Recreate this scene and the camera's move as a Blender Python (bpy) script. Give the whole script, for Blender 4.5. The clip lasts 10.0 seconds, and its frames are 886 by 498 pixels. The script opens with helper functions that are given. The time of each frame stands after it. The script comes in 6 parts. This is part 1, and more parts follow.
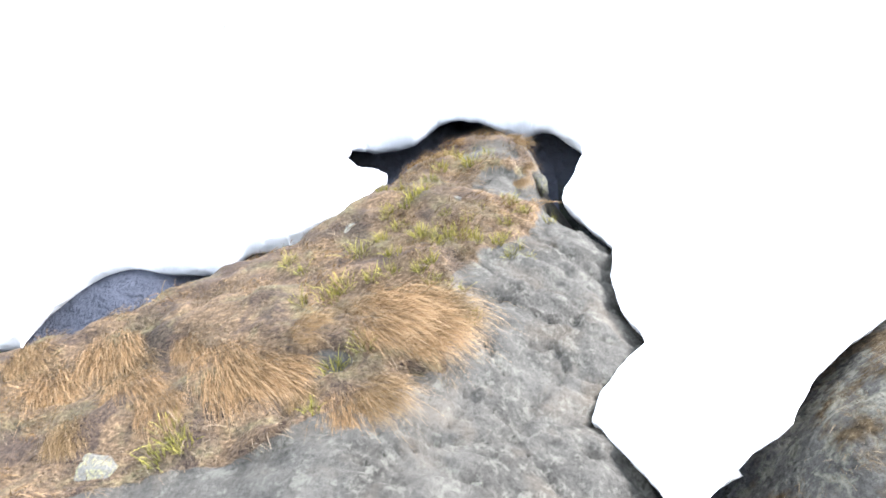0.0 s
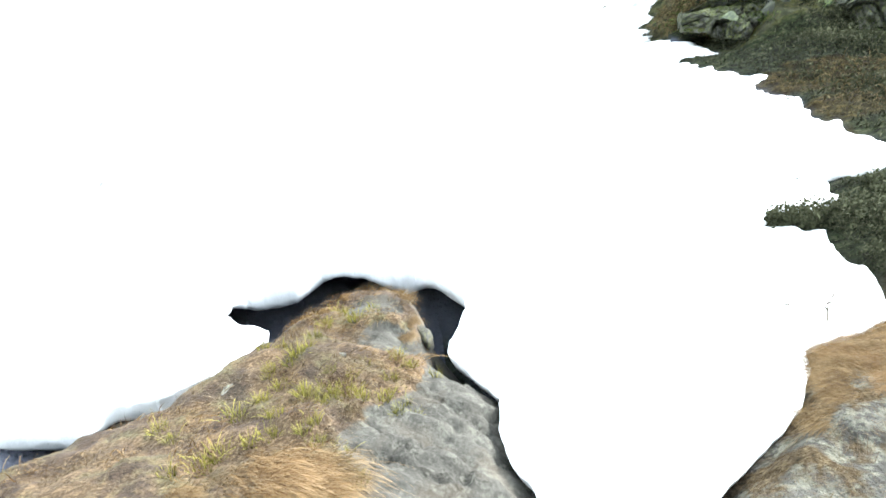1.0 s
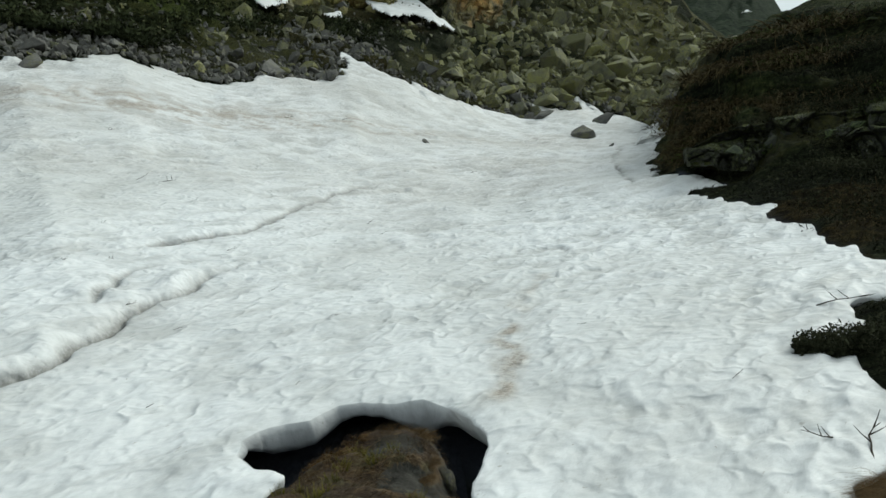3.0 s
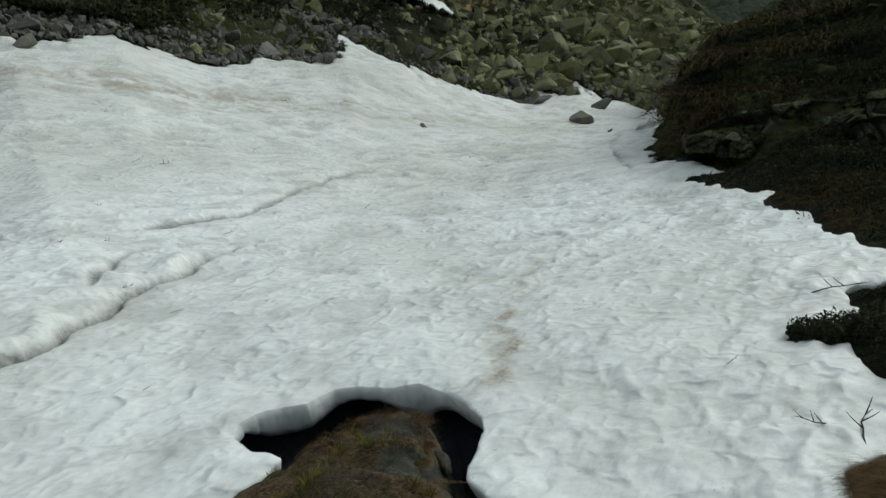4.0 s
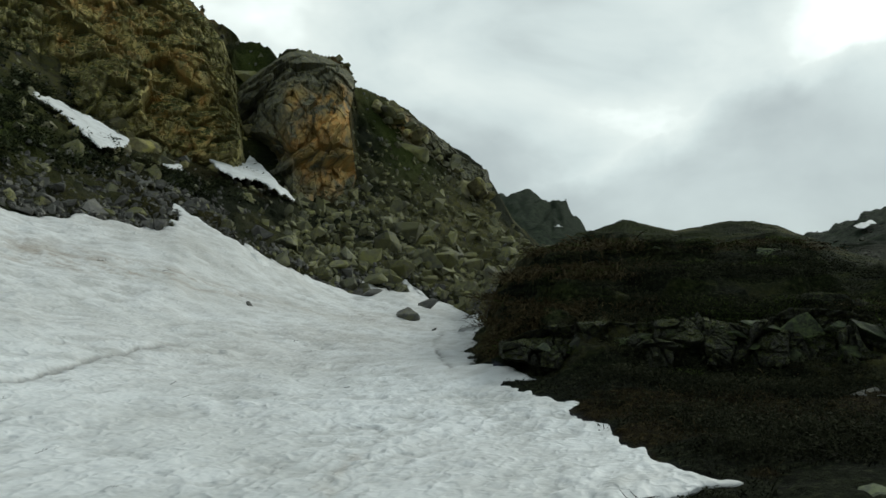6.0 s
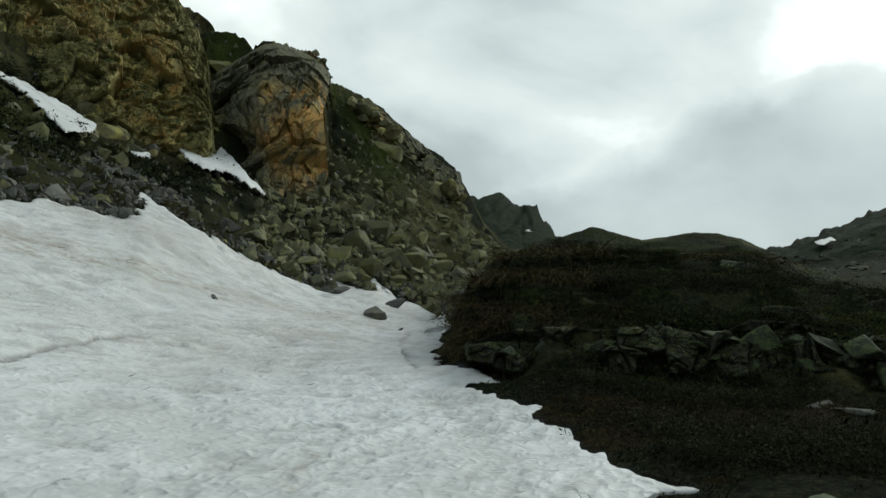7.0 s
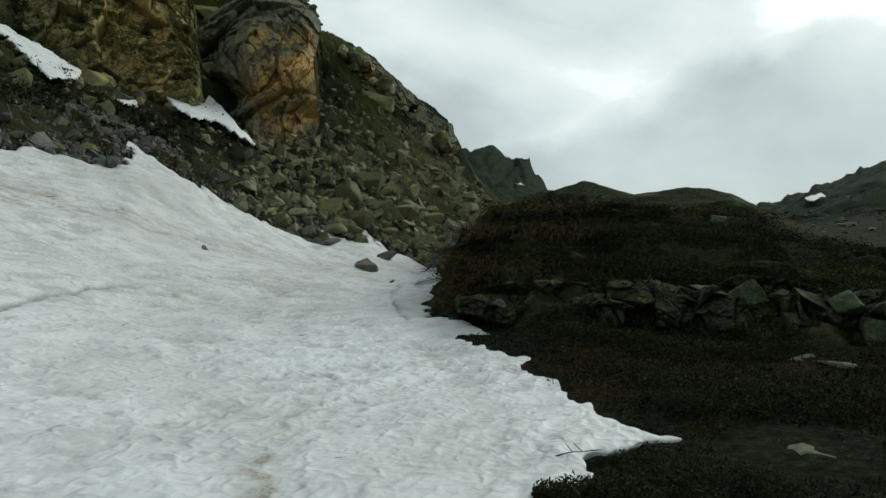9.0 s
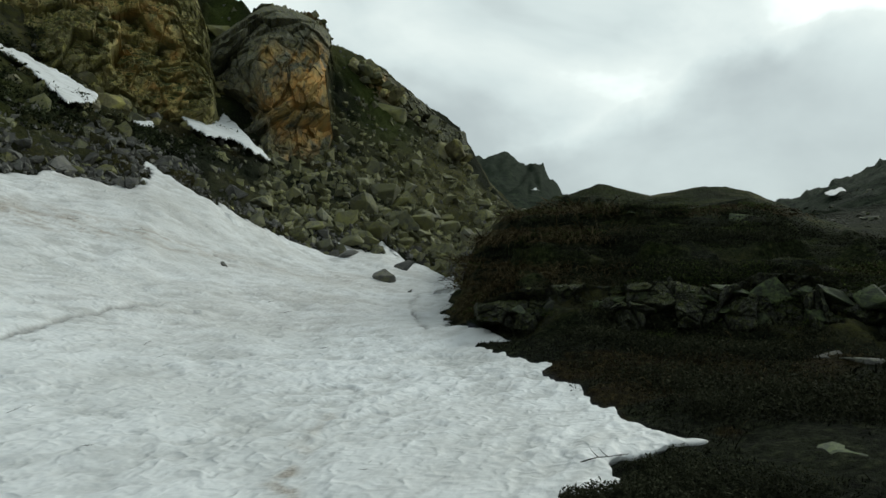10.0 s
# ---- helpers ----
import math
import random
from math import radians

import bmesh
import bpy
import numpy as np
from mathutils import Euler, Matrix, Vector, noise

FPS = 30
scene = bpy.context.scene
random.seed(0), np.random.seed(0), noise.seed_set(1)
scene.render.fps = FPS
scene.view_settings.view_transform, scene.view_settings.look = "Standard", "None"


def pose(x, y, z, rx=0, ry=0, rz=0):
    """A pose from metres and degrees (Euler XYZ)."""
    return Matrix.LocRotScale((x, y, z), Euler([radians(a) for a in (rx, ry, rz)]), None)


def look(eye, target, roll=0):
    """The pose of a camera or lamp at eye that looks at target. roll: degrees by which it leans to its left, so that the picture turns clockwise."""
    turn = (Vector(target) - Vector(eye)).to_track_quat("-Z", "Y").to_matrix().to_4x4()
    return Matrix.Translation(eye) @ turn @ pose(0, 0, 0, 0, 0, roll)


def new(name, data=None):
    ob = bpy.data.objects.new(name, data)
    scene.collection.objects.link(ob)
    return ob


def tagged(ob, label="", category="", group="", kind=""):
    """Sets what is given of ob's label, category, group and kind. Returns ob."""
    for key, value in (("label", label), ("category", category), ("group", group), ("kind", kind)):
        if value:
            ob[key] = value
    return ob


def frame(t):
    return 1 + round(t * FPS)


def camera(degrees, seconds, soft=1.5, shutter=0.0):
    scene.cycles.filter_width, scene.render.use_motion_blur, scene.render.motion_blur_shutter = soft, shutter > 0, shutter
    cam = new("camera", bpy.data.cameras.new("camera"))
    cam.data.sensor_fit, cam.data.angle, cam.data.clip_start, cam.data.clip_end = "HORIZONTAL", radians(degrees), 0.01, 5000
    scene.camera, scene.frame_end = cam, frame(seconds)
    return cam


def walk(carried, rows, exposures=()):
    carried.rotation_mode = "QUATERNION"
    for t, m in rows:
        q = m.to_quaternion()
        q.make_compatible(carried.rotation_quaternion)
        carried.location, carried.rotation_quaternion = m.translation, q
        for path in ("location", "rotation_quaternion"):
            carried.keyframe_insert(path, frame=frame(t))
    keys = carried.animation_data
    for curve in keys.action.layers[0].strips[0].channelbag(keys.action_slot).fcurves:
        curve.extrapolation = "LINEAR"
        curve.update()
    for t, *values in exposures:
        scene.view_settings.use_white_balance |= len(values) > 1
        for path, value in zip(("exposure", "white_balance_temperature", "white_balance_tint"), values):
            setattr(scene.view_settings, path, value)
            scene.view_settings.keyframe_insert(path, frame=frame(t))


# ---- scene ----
cam = camera(66.32, 10.0, shutter=0.2)
PATH = [
    (0.0, 0.0, 0.0, 1.65, 56.29, 9.69, 2.22),
    (0.5, 0.0, 0.0, 1.65, 62.62, 8.01, -2.38),
    (1.0, 0.0, 0.0, 1.65, 68.06, 6.20, -6.88),
    (1.5, 0.0, 0.0, 1.65, 72.48, 6.49, -7.54),
    (2.0, 0.0, 0.0, 1.65, 75.27, 7.22, -7.84),
    (2.5, 0.0, 0.0, 1.65, 78.49, 7.67, -6.49),
    (2.7, 0.0, 0.0, 1.65, 79.66, 7.85, -6.07),
    (3.8, 0.0, 0.0, 1.65, 78.42, 7.78, -5.45),
    (4.0, 0.0, 0.0, 1.65, 78.23, 7.48, -5.91),
    (4.5, 0.0, 0.0, 1.65, 80.74, 8.42, -5.76),
    (5.0, 0.0, 0.0, 1.65, 81.79, 7.72, -6.39),
    (5.5, 0.0, 0.0, 1.65, 86.51, 2.70, -15.16),
    (6.0, 0.0, 0.0, 1.65, 93.20, 0.54, -20.00),
    (6.2, 0.0, 0.0, 1.65, 92.73, 0.59, -21.65),
    (7.3, 0.0, 0.0, 1.65, 93.69, -3.61, -24.61),
    (7.5, 0.0, 0.0, 1.65, 92.76, -5.06, -28.08),
    (8.0, 0.0, 0.0, 1.65, 91.63, -4.27, -24.23),
    (8.5, 0.0, 0.0, 1.65, 89.15, -1.92, -23.11),
    (9.0, 0.0, 0.0, 1.65, 89.31, -2.00, -23.41),
    (9.5, 0.0, 0.0, 1.65, 89.79, -0.07, -21.24),
    (10.0, 0.0, 0.0, 1.65, 90.00, -0.00, -22.00),
]
EXPOSURES = [(0.0, 3.6, 5900, 17), (0.5, 3.6, 5950, 14), (1.0, 3.5, 6050, 8), (1.5, 3.05, 6150, 5), (2.0, 1.9, 6300, 3), (2.5, 0.74, 6250, 2), (4.0, -0.08, 6250, 0),
             (4.5, -0.2, 6250, 0), (5.0, -0.2, 6250, 0), (5.5, -0.25, 6250, 0), (10.0, -0.2, 6250, 0)]
walk(cam, [(t, pose(*p)) for t, *p in PATH], EXPOSURES)

# ---- sky and sun: a bright overcast evening, the sun veiled behind thin cloud ----
SUN_BEARING, SUN_HEIGHT = -62.0, 27.0     # degrees left of +y, degrees up


def nodes_of(owner):
    owner.use_nodes = True
    tree = owner.node_tree
    tree.nodes.clear()
    return tree


def add(tree, kind, links=(), **values):
    """A node of that kind; links: (input, socket to read); values: input defaults by name (spaces as _)."""
    n = tree.nodes.new(kind)
    for key, value in values.items():
        n.inputs[key.replace("_", " ")].default_value = value
    for key, socket in links:
        tree.links.new(socket, n.inputs[key])
    return n


def ramp(tree, fac, stops):
    n = tree.nodes.new("ShaderNodeValToRGB")
    tree.links.new(fac, n.inputs["Fac"])
    e = n.color_ramp.elements
    while len(e) < len(stops):
        e.new(0.5)
    for el, (at, col) in zip(e, stops):
        el.position = at
        el.color = (*col, 1) if len(col) == 3 else col
    return n.outputs["Color"]


def limit(tr, value, low, high, to_low=0.0, to_high=1.0):
    return add(tr, "ShaderNodeMapRange", [("Value", value)], From_Min=low, From_Max=high, To_Min=to_low, To_Max=to_high).outputs["Result"]


def maths(tr, how, a, c):
    n = tr.nodes.new("ShaderNodeMath")
    n.operation = how
    for i, v in enumerate((a, c)):
        if isinstance(v, bpy.types.NodeSocket):
            tr.links.new(v, n.inputs[i])
        else:
            n.inputs[i].default_value = v
    return n.outputs[0]


def make_world():
    world = bpy.data.worlds.new("sky")
    scene.world = world
    tr = nodes_of(world)
    sky = tr.nodes.new("ShaderNodeTexSky")
    sky.sky_type, sky.sun_disc = "NISHITA", False
    sky.sun_elevation, sky.sun_rotation = radians(SUN_HEIGHT), radians(-SUN_BEARING)
    sky.altitude = 2000
    clear = add(tr, "ShaderNodeBackground", [("Color", sky.outputs["Color"])], Strength=0.07)
    at = tr.nodes.new("ShaderNodeTexCoord").outputs["Generated"]
    flat = add(tr, "ShaderNodeMapping", [("Vector", at)])
    flat.inputs["Scale"].default_value = (1.0, 1.0, 1.9)
    flat.inputs["Rotation"].default_value = (0.0, 0.35, 0.2)
    big = add(tr, "ShaderNodeTexNoise", [("Vector", flat.outputs["Vector"])], Scale=2.6, Detail=5.0, Roughness=0.5, Distortion=0.25)
    up = add(tr, "ShaderNodeSeparateXYZ", [("Vector", at)])
    lift = tr.nodes.new("ShaderNodeFloatCurve")
    tr.links.new(up.outputs["Z"], lift.inputs["Value"])
    curve = lift.mapping.curves[0]
    curve.points[0].location, curve.points[1].location = (0.0, 0.40), (1.0, 0.40)
    for spot in ((0.15, 0.42), (0.32, 0.70), (0.6, 0.46)):
        curve.points.new(*spot)
    lift.mapping.update()
    mixed = tr.nodes.new("ShaderNodeMath")
    tr.links.new(big.outputs["Fac"], mixed.inputs[0])
    tr.links.new(add(tr, "ShaderNodeMapRange", [("Value", lift.outputs[0])], To_Min=-0.5, To_Max=0.5).outputs["Result"], mixed.inputs[1])
    # the veiled sun brightens the cloud round it
    to_sun = add(tr, "ShaderNodeVectorMath", [(0, at)])
    to_sun.operation = "DOT_PRODUCT"
    to_sun.inputs[1].default_value = (-math.sin(radians(SUN_BEARING)) * math.cos(radians(21)), math.cos(radians(SUN_BEARING)) * math.cos(radians(21)), math.sin(radians(21)))
    glow = tr.nodes.new("ShaderNodeMath")
    tr.links.new(mixed.outputs["Value"], glow.inputs[0])
    tr.links.new(add(tr, "ShaderNodeMapRange", [("Value", to_sun.outputs["Value"])], From_Min=0.965, From_Max=1.0, To_Min=0.0, To_Max=0.20).outputs["Result"], glow.inputs[1])
    # a bank of lower grey cloud, its upper edge slanting up to the right
    across = add(tr, "ShaderNodeVectorMath", [(0, at)])
    across.operation = "DOT_PRODUCT"
    edge = [Vector((-math.sin(radians(w)) * math.cos(radians(e)), math.cos(radians(w)) * math.cos(radians(e)), math.sin(radians(e)))) for w, e in ((-40.5, 12.6), (-54.2, 17.6))]
    across.inputs[1].default_value = edge[0].cross(edge[1]).normalized() * (-1 if edge[0].cross(edge[1]).z > 0 else 1)
    curl = add(tr, "ShaderNodeTexNoise", [("Vector", at)], Scale=7.0, Detail=5.0, Roughness=0.55)
    wavy = maths(tr, "ADD", across.outputs["Value"], limit(tr, curl.outputs["Fac"], 0, 1, -0.07, 0.07))
    bank = limit(tr, wavy, -0.012, 0.06, 0.0, 0.6)
    seam = maths(tr, "MULTIPLY", limit(tr, wavy, -0.10, -0.01), limit(tr, wavy, -0.01, 0.03, 0.14, 0.0))
    tone = maths(tr, "ADD", glow.outputs["Value"], seam)
    tone = maths(tr, "ADD", maths(tr, "MULTIPLY", tone, maths(tr, "SUBTRACT", 1.0, bank)), maths(tr, "MULTIPLY", limit(tr, big.outputs["Fac"], 0, 1, 0.48, 0.64), bank))
    cloud = ramp(tr, tone, [(0.28, (0.40, 0.43, 0.45)), (0.48, (0.58, 0.61, 0.62)),
                                              (0.62, (0.78, 0.82, 0.82)), (0.76, (0.95, 0.97, 0.95)), (0.92, (1.5, 1.5, 1.46))])
    cover = add(tr, "ShaderNodeBackground", [("Color", cloud)], Strength=1.12)
    mix = add(tr, "ShaderNodeMixShader", [(1, clear.outputs[0]), (2, cover.outputs[0])], Fac=0.93)
    out = add(tr, "ShaderNodeOutputWorld", [("Surface", mix.outputs[0])])
    return out


make_world()
b, h = radians(SUN_BEARING), radians(SUN_HEIGHT)
sun = new("sun", bpy.data.lights.new("sun", "SUN"))
sun.data.energy, sun.data.angle, sun.data.color = 2.4, radians(30), (1.0, 0.95, 0.87)
sun.matrix_world = look((-math.sin(b) * math.cos(h) * 60, math.cos(b) * math.cos(h) * 60, math.sin(h) * 60), (0, 0, 0))


# ---- number tools ----
def hash01(i, j, k, seed):
    n = (i * 374761393 + j * 668265263 + k * 2147483647 + seed * 1274126177) & 0xFFFFFFFF
    n = ((n ^ (n >> 13)) * 1274126177) & 0xFFFFFFFF
    n = ((n ^ (n >> 16)) * 2246822519) & 0xFFFFFFFF
    return ((n ^ (n >> 15)) & 0xFFFFFF) / float(0xFFFFFF)


def vnoise(p, seed=0):
    """Smooth noise from -1 to 1 at the rows of p."""
    q = np.floor(p).astype(np.int64)
    f = p - q
    f = f * f * f * (f * (f * 6 - 15) + 10)
    total = 0.0
    for a in (0, 1):
        for c in (0, 1):
            for d in (0, 1):
                w = (f[:, 0] if a else 1 - f[:, 0]) * (f[:, 1] if c else 1 - f[:, 1]) * (f[:, 2] if d else 1 - f[:, 2])
                total = total + w * hash01(q[:, 0] + a, q[:, 1] + c, q[:, 2] + d, seed)
    return total * 2 - 1


def fbm(p, octaves=4, seed=0, gain=0.5):
    total, amp = 0.0, 1.0
    for o in range(octaves):
        total = total + amp * vnoise(p * 2.0 ** o + 17.3 * o, seed + o)
        amp *= gain
    return total


def facets(p, seed=0, tilt=0.8):
    """Blocks of broken rock: each cell is a tilted plane at a height of its own. Also the distance to the next cell."""
    q = np.floor(p).astype(np.int64)
    best, second = np.full(len(p), 1e9), np.full(len(p), 1e9)
    value = np.zeros(len(p))
    for a in (-1, 0, 1):
        for c in (-1, 0, 1):
            for d in (-1, 0, 1):
                i, j, k = q[:, 0] + a, q[:, 1] + c, q[:, 2] + d
                o = np.stack([i + hash01(i, j, k, seed), j + hash01(i, j, k, seed + 1), k + hash01(i, j, k, seed + 2)], 1)
                gap = p - o
                dist = np.sqrt((gap ** 2).sum(1))
                lean = np.stack([hash01(i, j, k, seed + 3 + s) - 0.5 for s in range(3)], 1)
                h = (hash01(i, j, k, seed + 7) - 0.5) + tilt * 2 * (gap * lean).sum(1)
                near = dist < best
                second = np.where(near, best, np.minimum(second, dist))
                value = np.where(near, h, value)
                best = np.where(near, dist, best)
    return value, second - best


def smooth(x, a, c):
    t = np.clip((x - a) / (c - a), 0, 1)
    return t * t * (3 - 2 * t)


def mesh_grid(name, points, faces, mats, attrs=(), shade=True):
    """A mesh from arrays: points n x 3, quads m x 4; attrs: (name, values per point)."""
    me = bpy.data.meshes.new(name)
    me.vertices.add(len(points))
    me.vertices.foreach_set("co", np.asarray(points, np.float32).ravel())
    k = faces.shape[1]
    me.loops.add(faces.size)
    me.loops.foreach_set("vertex_index", faces.astype(np.int32).ravel())
    me.polygons.add(len(faces))
    me.polygons.foreach_set("loop_start", np.arange(0, faces.size, k, dtype=np.int32))
    me.update(calc_edges=True)
    me.polygons.foreach_set("use_smooth", np.full(len(faces), shade))
    for key, values in attrs:
        at = me.attributes.new(key, "FLOAT", "POINT")
        at.data.foreach_set("value", np.asarray(values, np.float32))
    for m in mats:
        me.materials.append(m)
    me.validate()
    return me


def quads(n, m):
    a = np.arange(n * m).reshape(n, m)
    return np.stack([a[:-1, :-1], a[1:, :-1], a[1:, 1:], a[:-1, 1:]], -1).reshape(-1, 4)


# ---- the lie of the land: profiles outwards from the rock ledge, by bearing ----
EYE = 1.65
# lines over the land, round the ledge: (bearing, distance, angle of sight from eye height on the ledge)
LINES = {}
LINES["near"] = [(-180, 3, -38), (-61, 3, -36.9), (25, 3, -36.8), (180, 3, -38)]
LINES["apron"] = [(-180, 6, -20), (-61, 6, -19.5), (-48.8, 6, -20.6), (1.4, 6, -20.6), (25, 6, -19.6), (75, 6, -18), (120, 6, -20), (180, 6, -20)]
LINES["shelf"] = [(-180, 12, -9), (-61, 12, -9.5), (-48.8, 12, -10.6), (-35, 12, -11), (-12.3, 12, -11), (-3, 12, -10.6), (1.4, 11, -11),
    (18, 10, -10.4), (25, 9, -11.4), (40, 8, -12), (75, 9, -9), (120, 12, -9), (180, 12, -9)]
LINES["bank_foot"] = [(-180, 18, -4), (-110, 18, -4), (-75, 15, -6), (-61, 17.5, -5.6), (-55, 17.5, -6.2), (-46.3, 17.5, -6.2), (-35, 16.5, -6.8),
    (-29.2, 17, -7.2), (-26, 18.5, -6.6), (-22.3, 20, -6.7), (-8.6, 20, -6.1), (6, 16, -6), (25, 13, -4.6), (180, 18, -4)]
LINES["bank_ledge"] = [(-180, 30, 0), (-110, 30, 0), (-75, 17, -3), (-61, 19, -2.8), (-46.3, 18.7, -2.2), (-35, 18, -3.4), (-29.2, 19.5, -4),
    (-26, 21.5, -4.5), (-23.4, 25, -5.2), (-21, 28, -4.9), (-17, 30, -4.3), (-8.6, 30, -3), (-3, 26, -2.8), (12, 21, -1.2),
    (25, 19, 0.2), (75, 19, 0.5), (120, 30, 1), (180, 30, 0)]
LINES["brow"] = [(-180, 45, 3), (-110, 45, 2), (-75, 30, 0), (-61, 30, -0.5), (-55, 30, 0.4), (-46.3, 29, 3.4), (-39, 28, 3), (-35, 27, 3.4),
    (-29.2, 26, 2), (-27.5, 26, 1.2), (-26, 26, 0), (-24.5, 26, -1.8), (-23.4, 31, -3.9), (-22.3, 38, -3.6), (-21, 42, -3.1),
    (-17, 44, -2.4), (-12.3, 42, -1.8), (1.4, 33, 1.2), (6, 31, 1.7), (12, 29, 2.4), (18, 27, 4), (25, 26, 4.8), (75, 27, 4),
    (120, 45, 5), (180, 45, 3)]
LINES["rise"] = [(-180, 70, 7), (-110, 70, 4), (-61, 45, 0), (-55, 45, 0.5), (-48.8, 36, 3.4), (-46.3, 36, 4.5), (-43, 35, 4.8), (-39, 34, 4.5),
    (-35, 33, 5.2), (-30.2, 31, 4.1), (-27.5, 29, 2.5), (-26, 28, 1), (-24.5, 28, -0.7), (-23.4, 38, -3.2), (-22.3, 56, -2.5),
    (-21, 60, -1.6), (-17, 57, -0.3), (-12.3, 53, -0.3), (-3, 45, 3.7), (1.4, 42, 4.6), (12, 38, 5.8), (18, 35.5, 8.1), (25, 34, 8.6),
    (75, 36, 7.5), (120, 70, 9), (180, 70, 7)]
LINES["slope_foot"] = [(-180, 100, 9), (-110, 100, 5), (-61, 70, 1.5), (-29.2, 70, 1.5), (-27.5, 70, 1), (-26, 70, 1.2), (-24.5, 75, 1), (-23.4, 75, 0.4),
    (-22.3, 80, 1.5), (-21, 82, 3.5), (-17, 82, 6), (-12.7, 82, 8), (-8.6, 79, 7.6), (-6.2, 77, 9.4), (1.4, 72, 10.4), (6, 68, 11.8),
    (12, 64, 14.4), (18, 60, 16), (25, 58, 17), (75, 60, 14), (120, 100, 12), (180, 100, 9)]
LINES["skyline"] = [(-180, 150, 8), (-110, 150, 5), (-61, 150, 5), (-55, 140, 4), (-46.3, 140, 1), (-32, 140, 1), (-30.2, 140, 1.5), (-29.2, 140, 2.5), (-27.5, 118, 4), (-26, 120, 5.6), (-23.4, 122, 10.1), (-17, 114, 14.9), (-12.7, 105, 16.9), (-12.3, 90, 18.4), (-8.6, 90, 19.7), (-6.2, 93, 18.9), (-3, 98, 19.9), (1.4, 100, 22.8), (6, 104, 23.5), (18, 115, 25), (25, 120, 25), (40, 120, 25), (75, 120, 21), (120, 150, 12), (180, 150, 8)]
LINES["beyond"] = [(-180, 400, 3), (-110, 400, 6), (-75, 260, 8), (-61, 260, 7.8), (-55, 260, 6.4), (-48.8, 260, 3.6), (-46.3, 260, 2), (-43, 260, 1),
    (-35, 260, 1), (-24.5, 260, 3.5), (-22.3, 260, 6), (-17, 260, 6), (-12.7, 260, 7), (-8.6, 260, 7), (-3, 260, 9), (1.4, 260, 12),
    (6, 260, 14), (12, 260, 16), (18, 260, 17), (25, 260, 17), (75, 260, 14), (120, 400, 6), (180, 400, 3)]
LINES["far_ridge"] = [(-180, 900, 1), (-110, 900, 5), (-61, 900, 4), (-48.8, 900, 2), (-46.3, 900, 1), (-39, 900, 1), (-35, 900, 4.2), (-32, 900, 4.5),
    (-30.2, 900, 7), (-29.2, 900, 6.6), (-27.5, 900, 7.7), (-24.5, 900, 7.9), (-23.4, 900, 7), (-22.3, 900, 5), (-21, 900, 4),
    (25, 900, 4), (180, 900, 1)]

# radii and bearings of the land's mesh, finer where the walk looks
RADII = np.concatenate([np.geomspace(0.5, 14, 230)[:-1], np.geomspace(14, 40, 110)[:-1], np.arange(40, 126, 0.6),
                        np.geomspace(126, 900, 60), np.geomspace(960, 3500, 10)])
BEARINGS = np.concatenate([np.arange(-180, -66, 3.0), np.arange(-66, 34, 0.2), np.arange(34, 178, 3.0), [180.0]])


def land_table():
    lines = [np.array(rows) for rows in LINES.values()]
    table = np.zeros((len(BEARINGS), len(RADII)))
    for i, bearing in enumerate(BEARINGS):
        ds = np.array([np.interp(bearing, l[:, 0], l[:, 1]) for l in lines])
        hs = np.array([np.interp(bearing, l[:, 0], EYE + l[:, 1] * np.tan(np.radians(l[:, 2]))) for l in lines])
        ds = np.concatenate([[0.0], ds, [1500, 3500]])
        hs = np.concatenate([[-0.6], hs, [hs[-1] * 0.4, -20.0]])
        table[i] = np.interp(RADII, ds, hs)
    for _ in range(2):        # soften the knees of the profiles
        inner = table.copy()
        inner[:, 3:-3] = sum(table[:, 3 + s:table.shape[1] - 3 + s] for s in range(-3, 4)) / 7
        w = smooth(RADII, 2, 6) * (1 - smooth(RADII, 24, 60))
        table = table + (inner - table) * w
    return table


TABLE = land_table()


def lookup(table, x, y):
    r = np.hypot(x, y).clip(RADII[0], RADII[-1] * 0.999)
    bearing = np.degrees(np.arctan2(-x, y)).clip(-180, 179.99)
    i = np.clip(np.searchsorted(BEARINGS, bearing) - 1, 0, len(BEARINGS) - 2)
    j = np.clip(np.searchsorted(RADII, r) - 1, 0, len(RADII) - 2)
    u = (bearing - BEARINGS[i]) / (BEARINGS[i + 1] - BEARINGS[i])
    v = (r - RADII[j]) / (RADII[j + 1] - RADII[j])
    return ((1 - u) * (1 - v) * table[i, j] + u * (1 - v) * table[i + 1, j] + (1 - u) * v * table[i, j + 1] + u * v * table[i + 1, j + 1])


def at_bearing(bearing, r):
    return (-math.sin(radians(bearing)) * r, math.cos(radians(bearing)) * r)


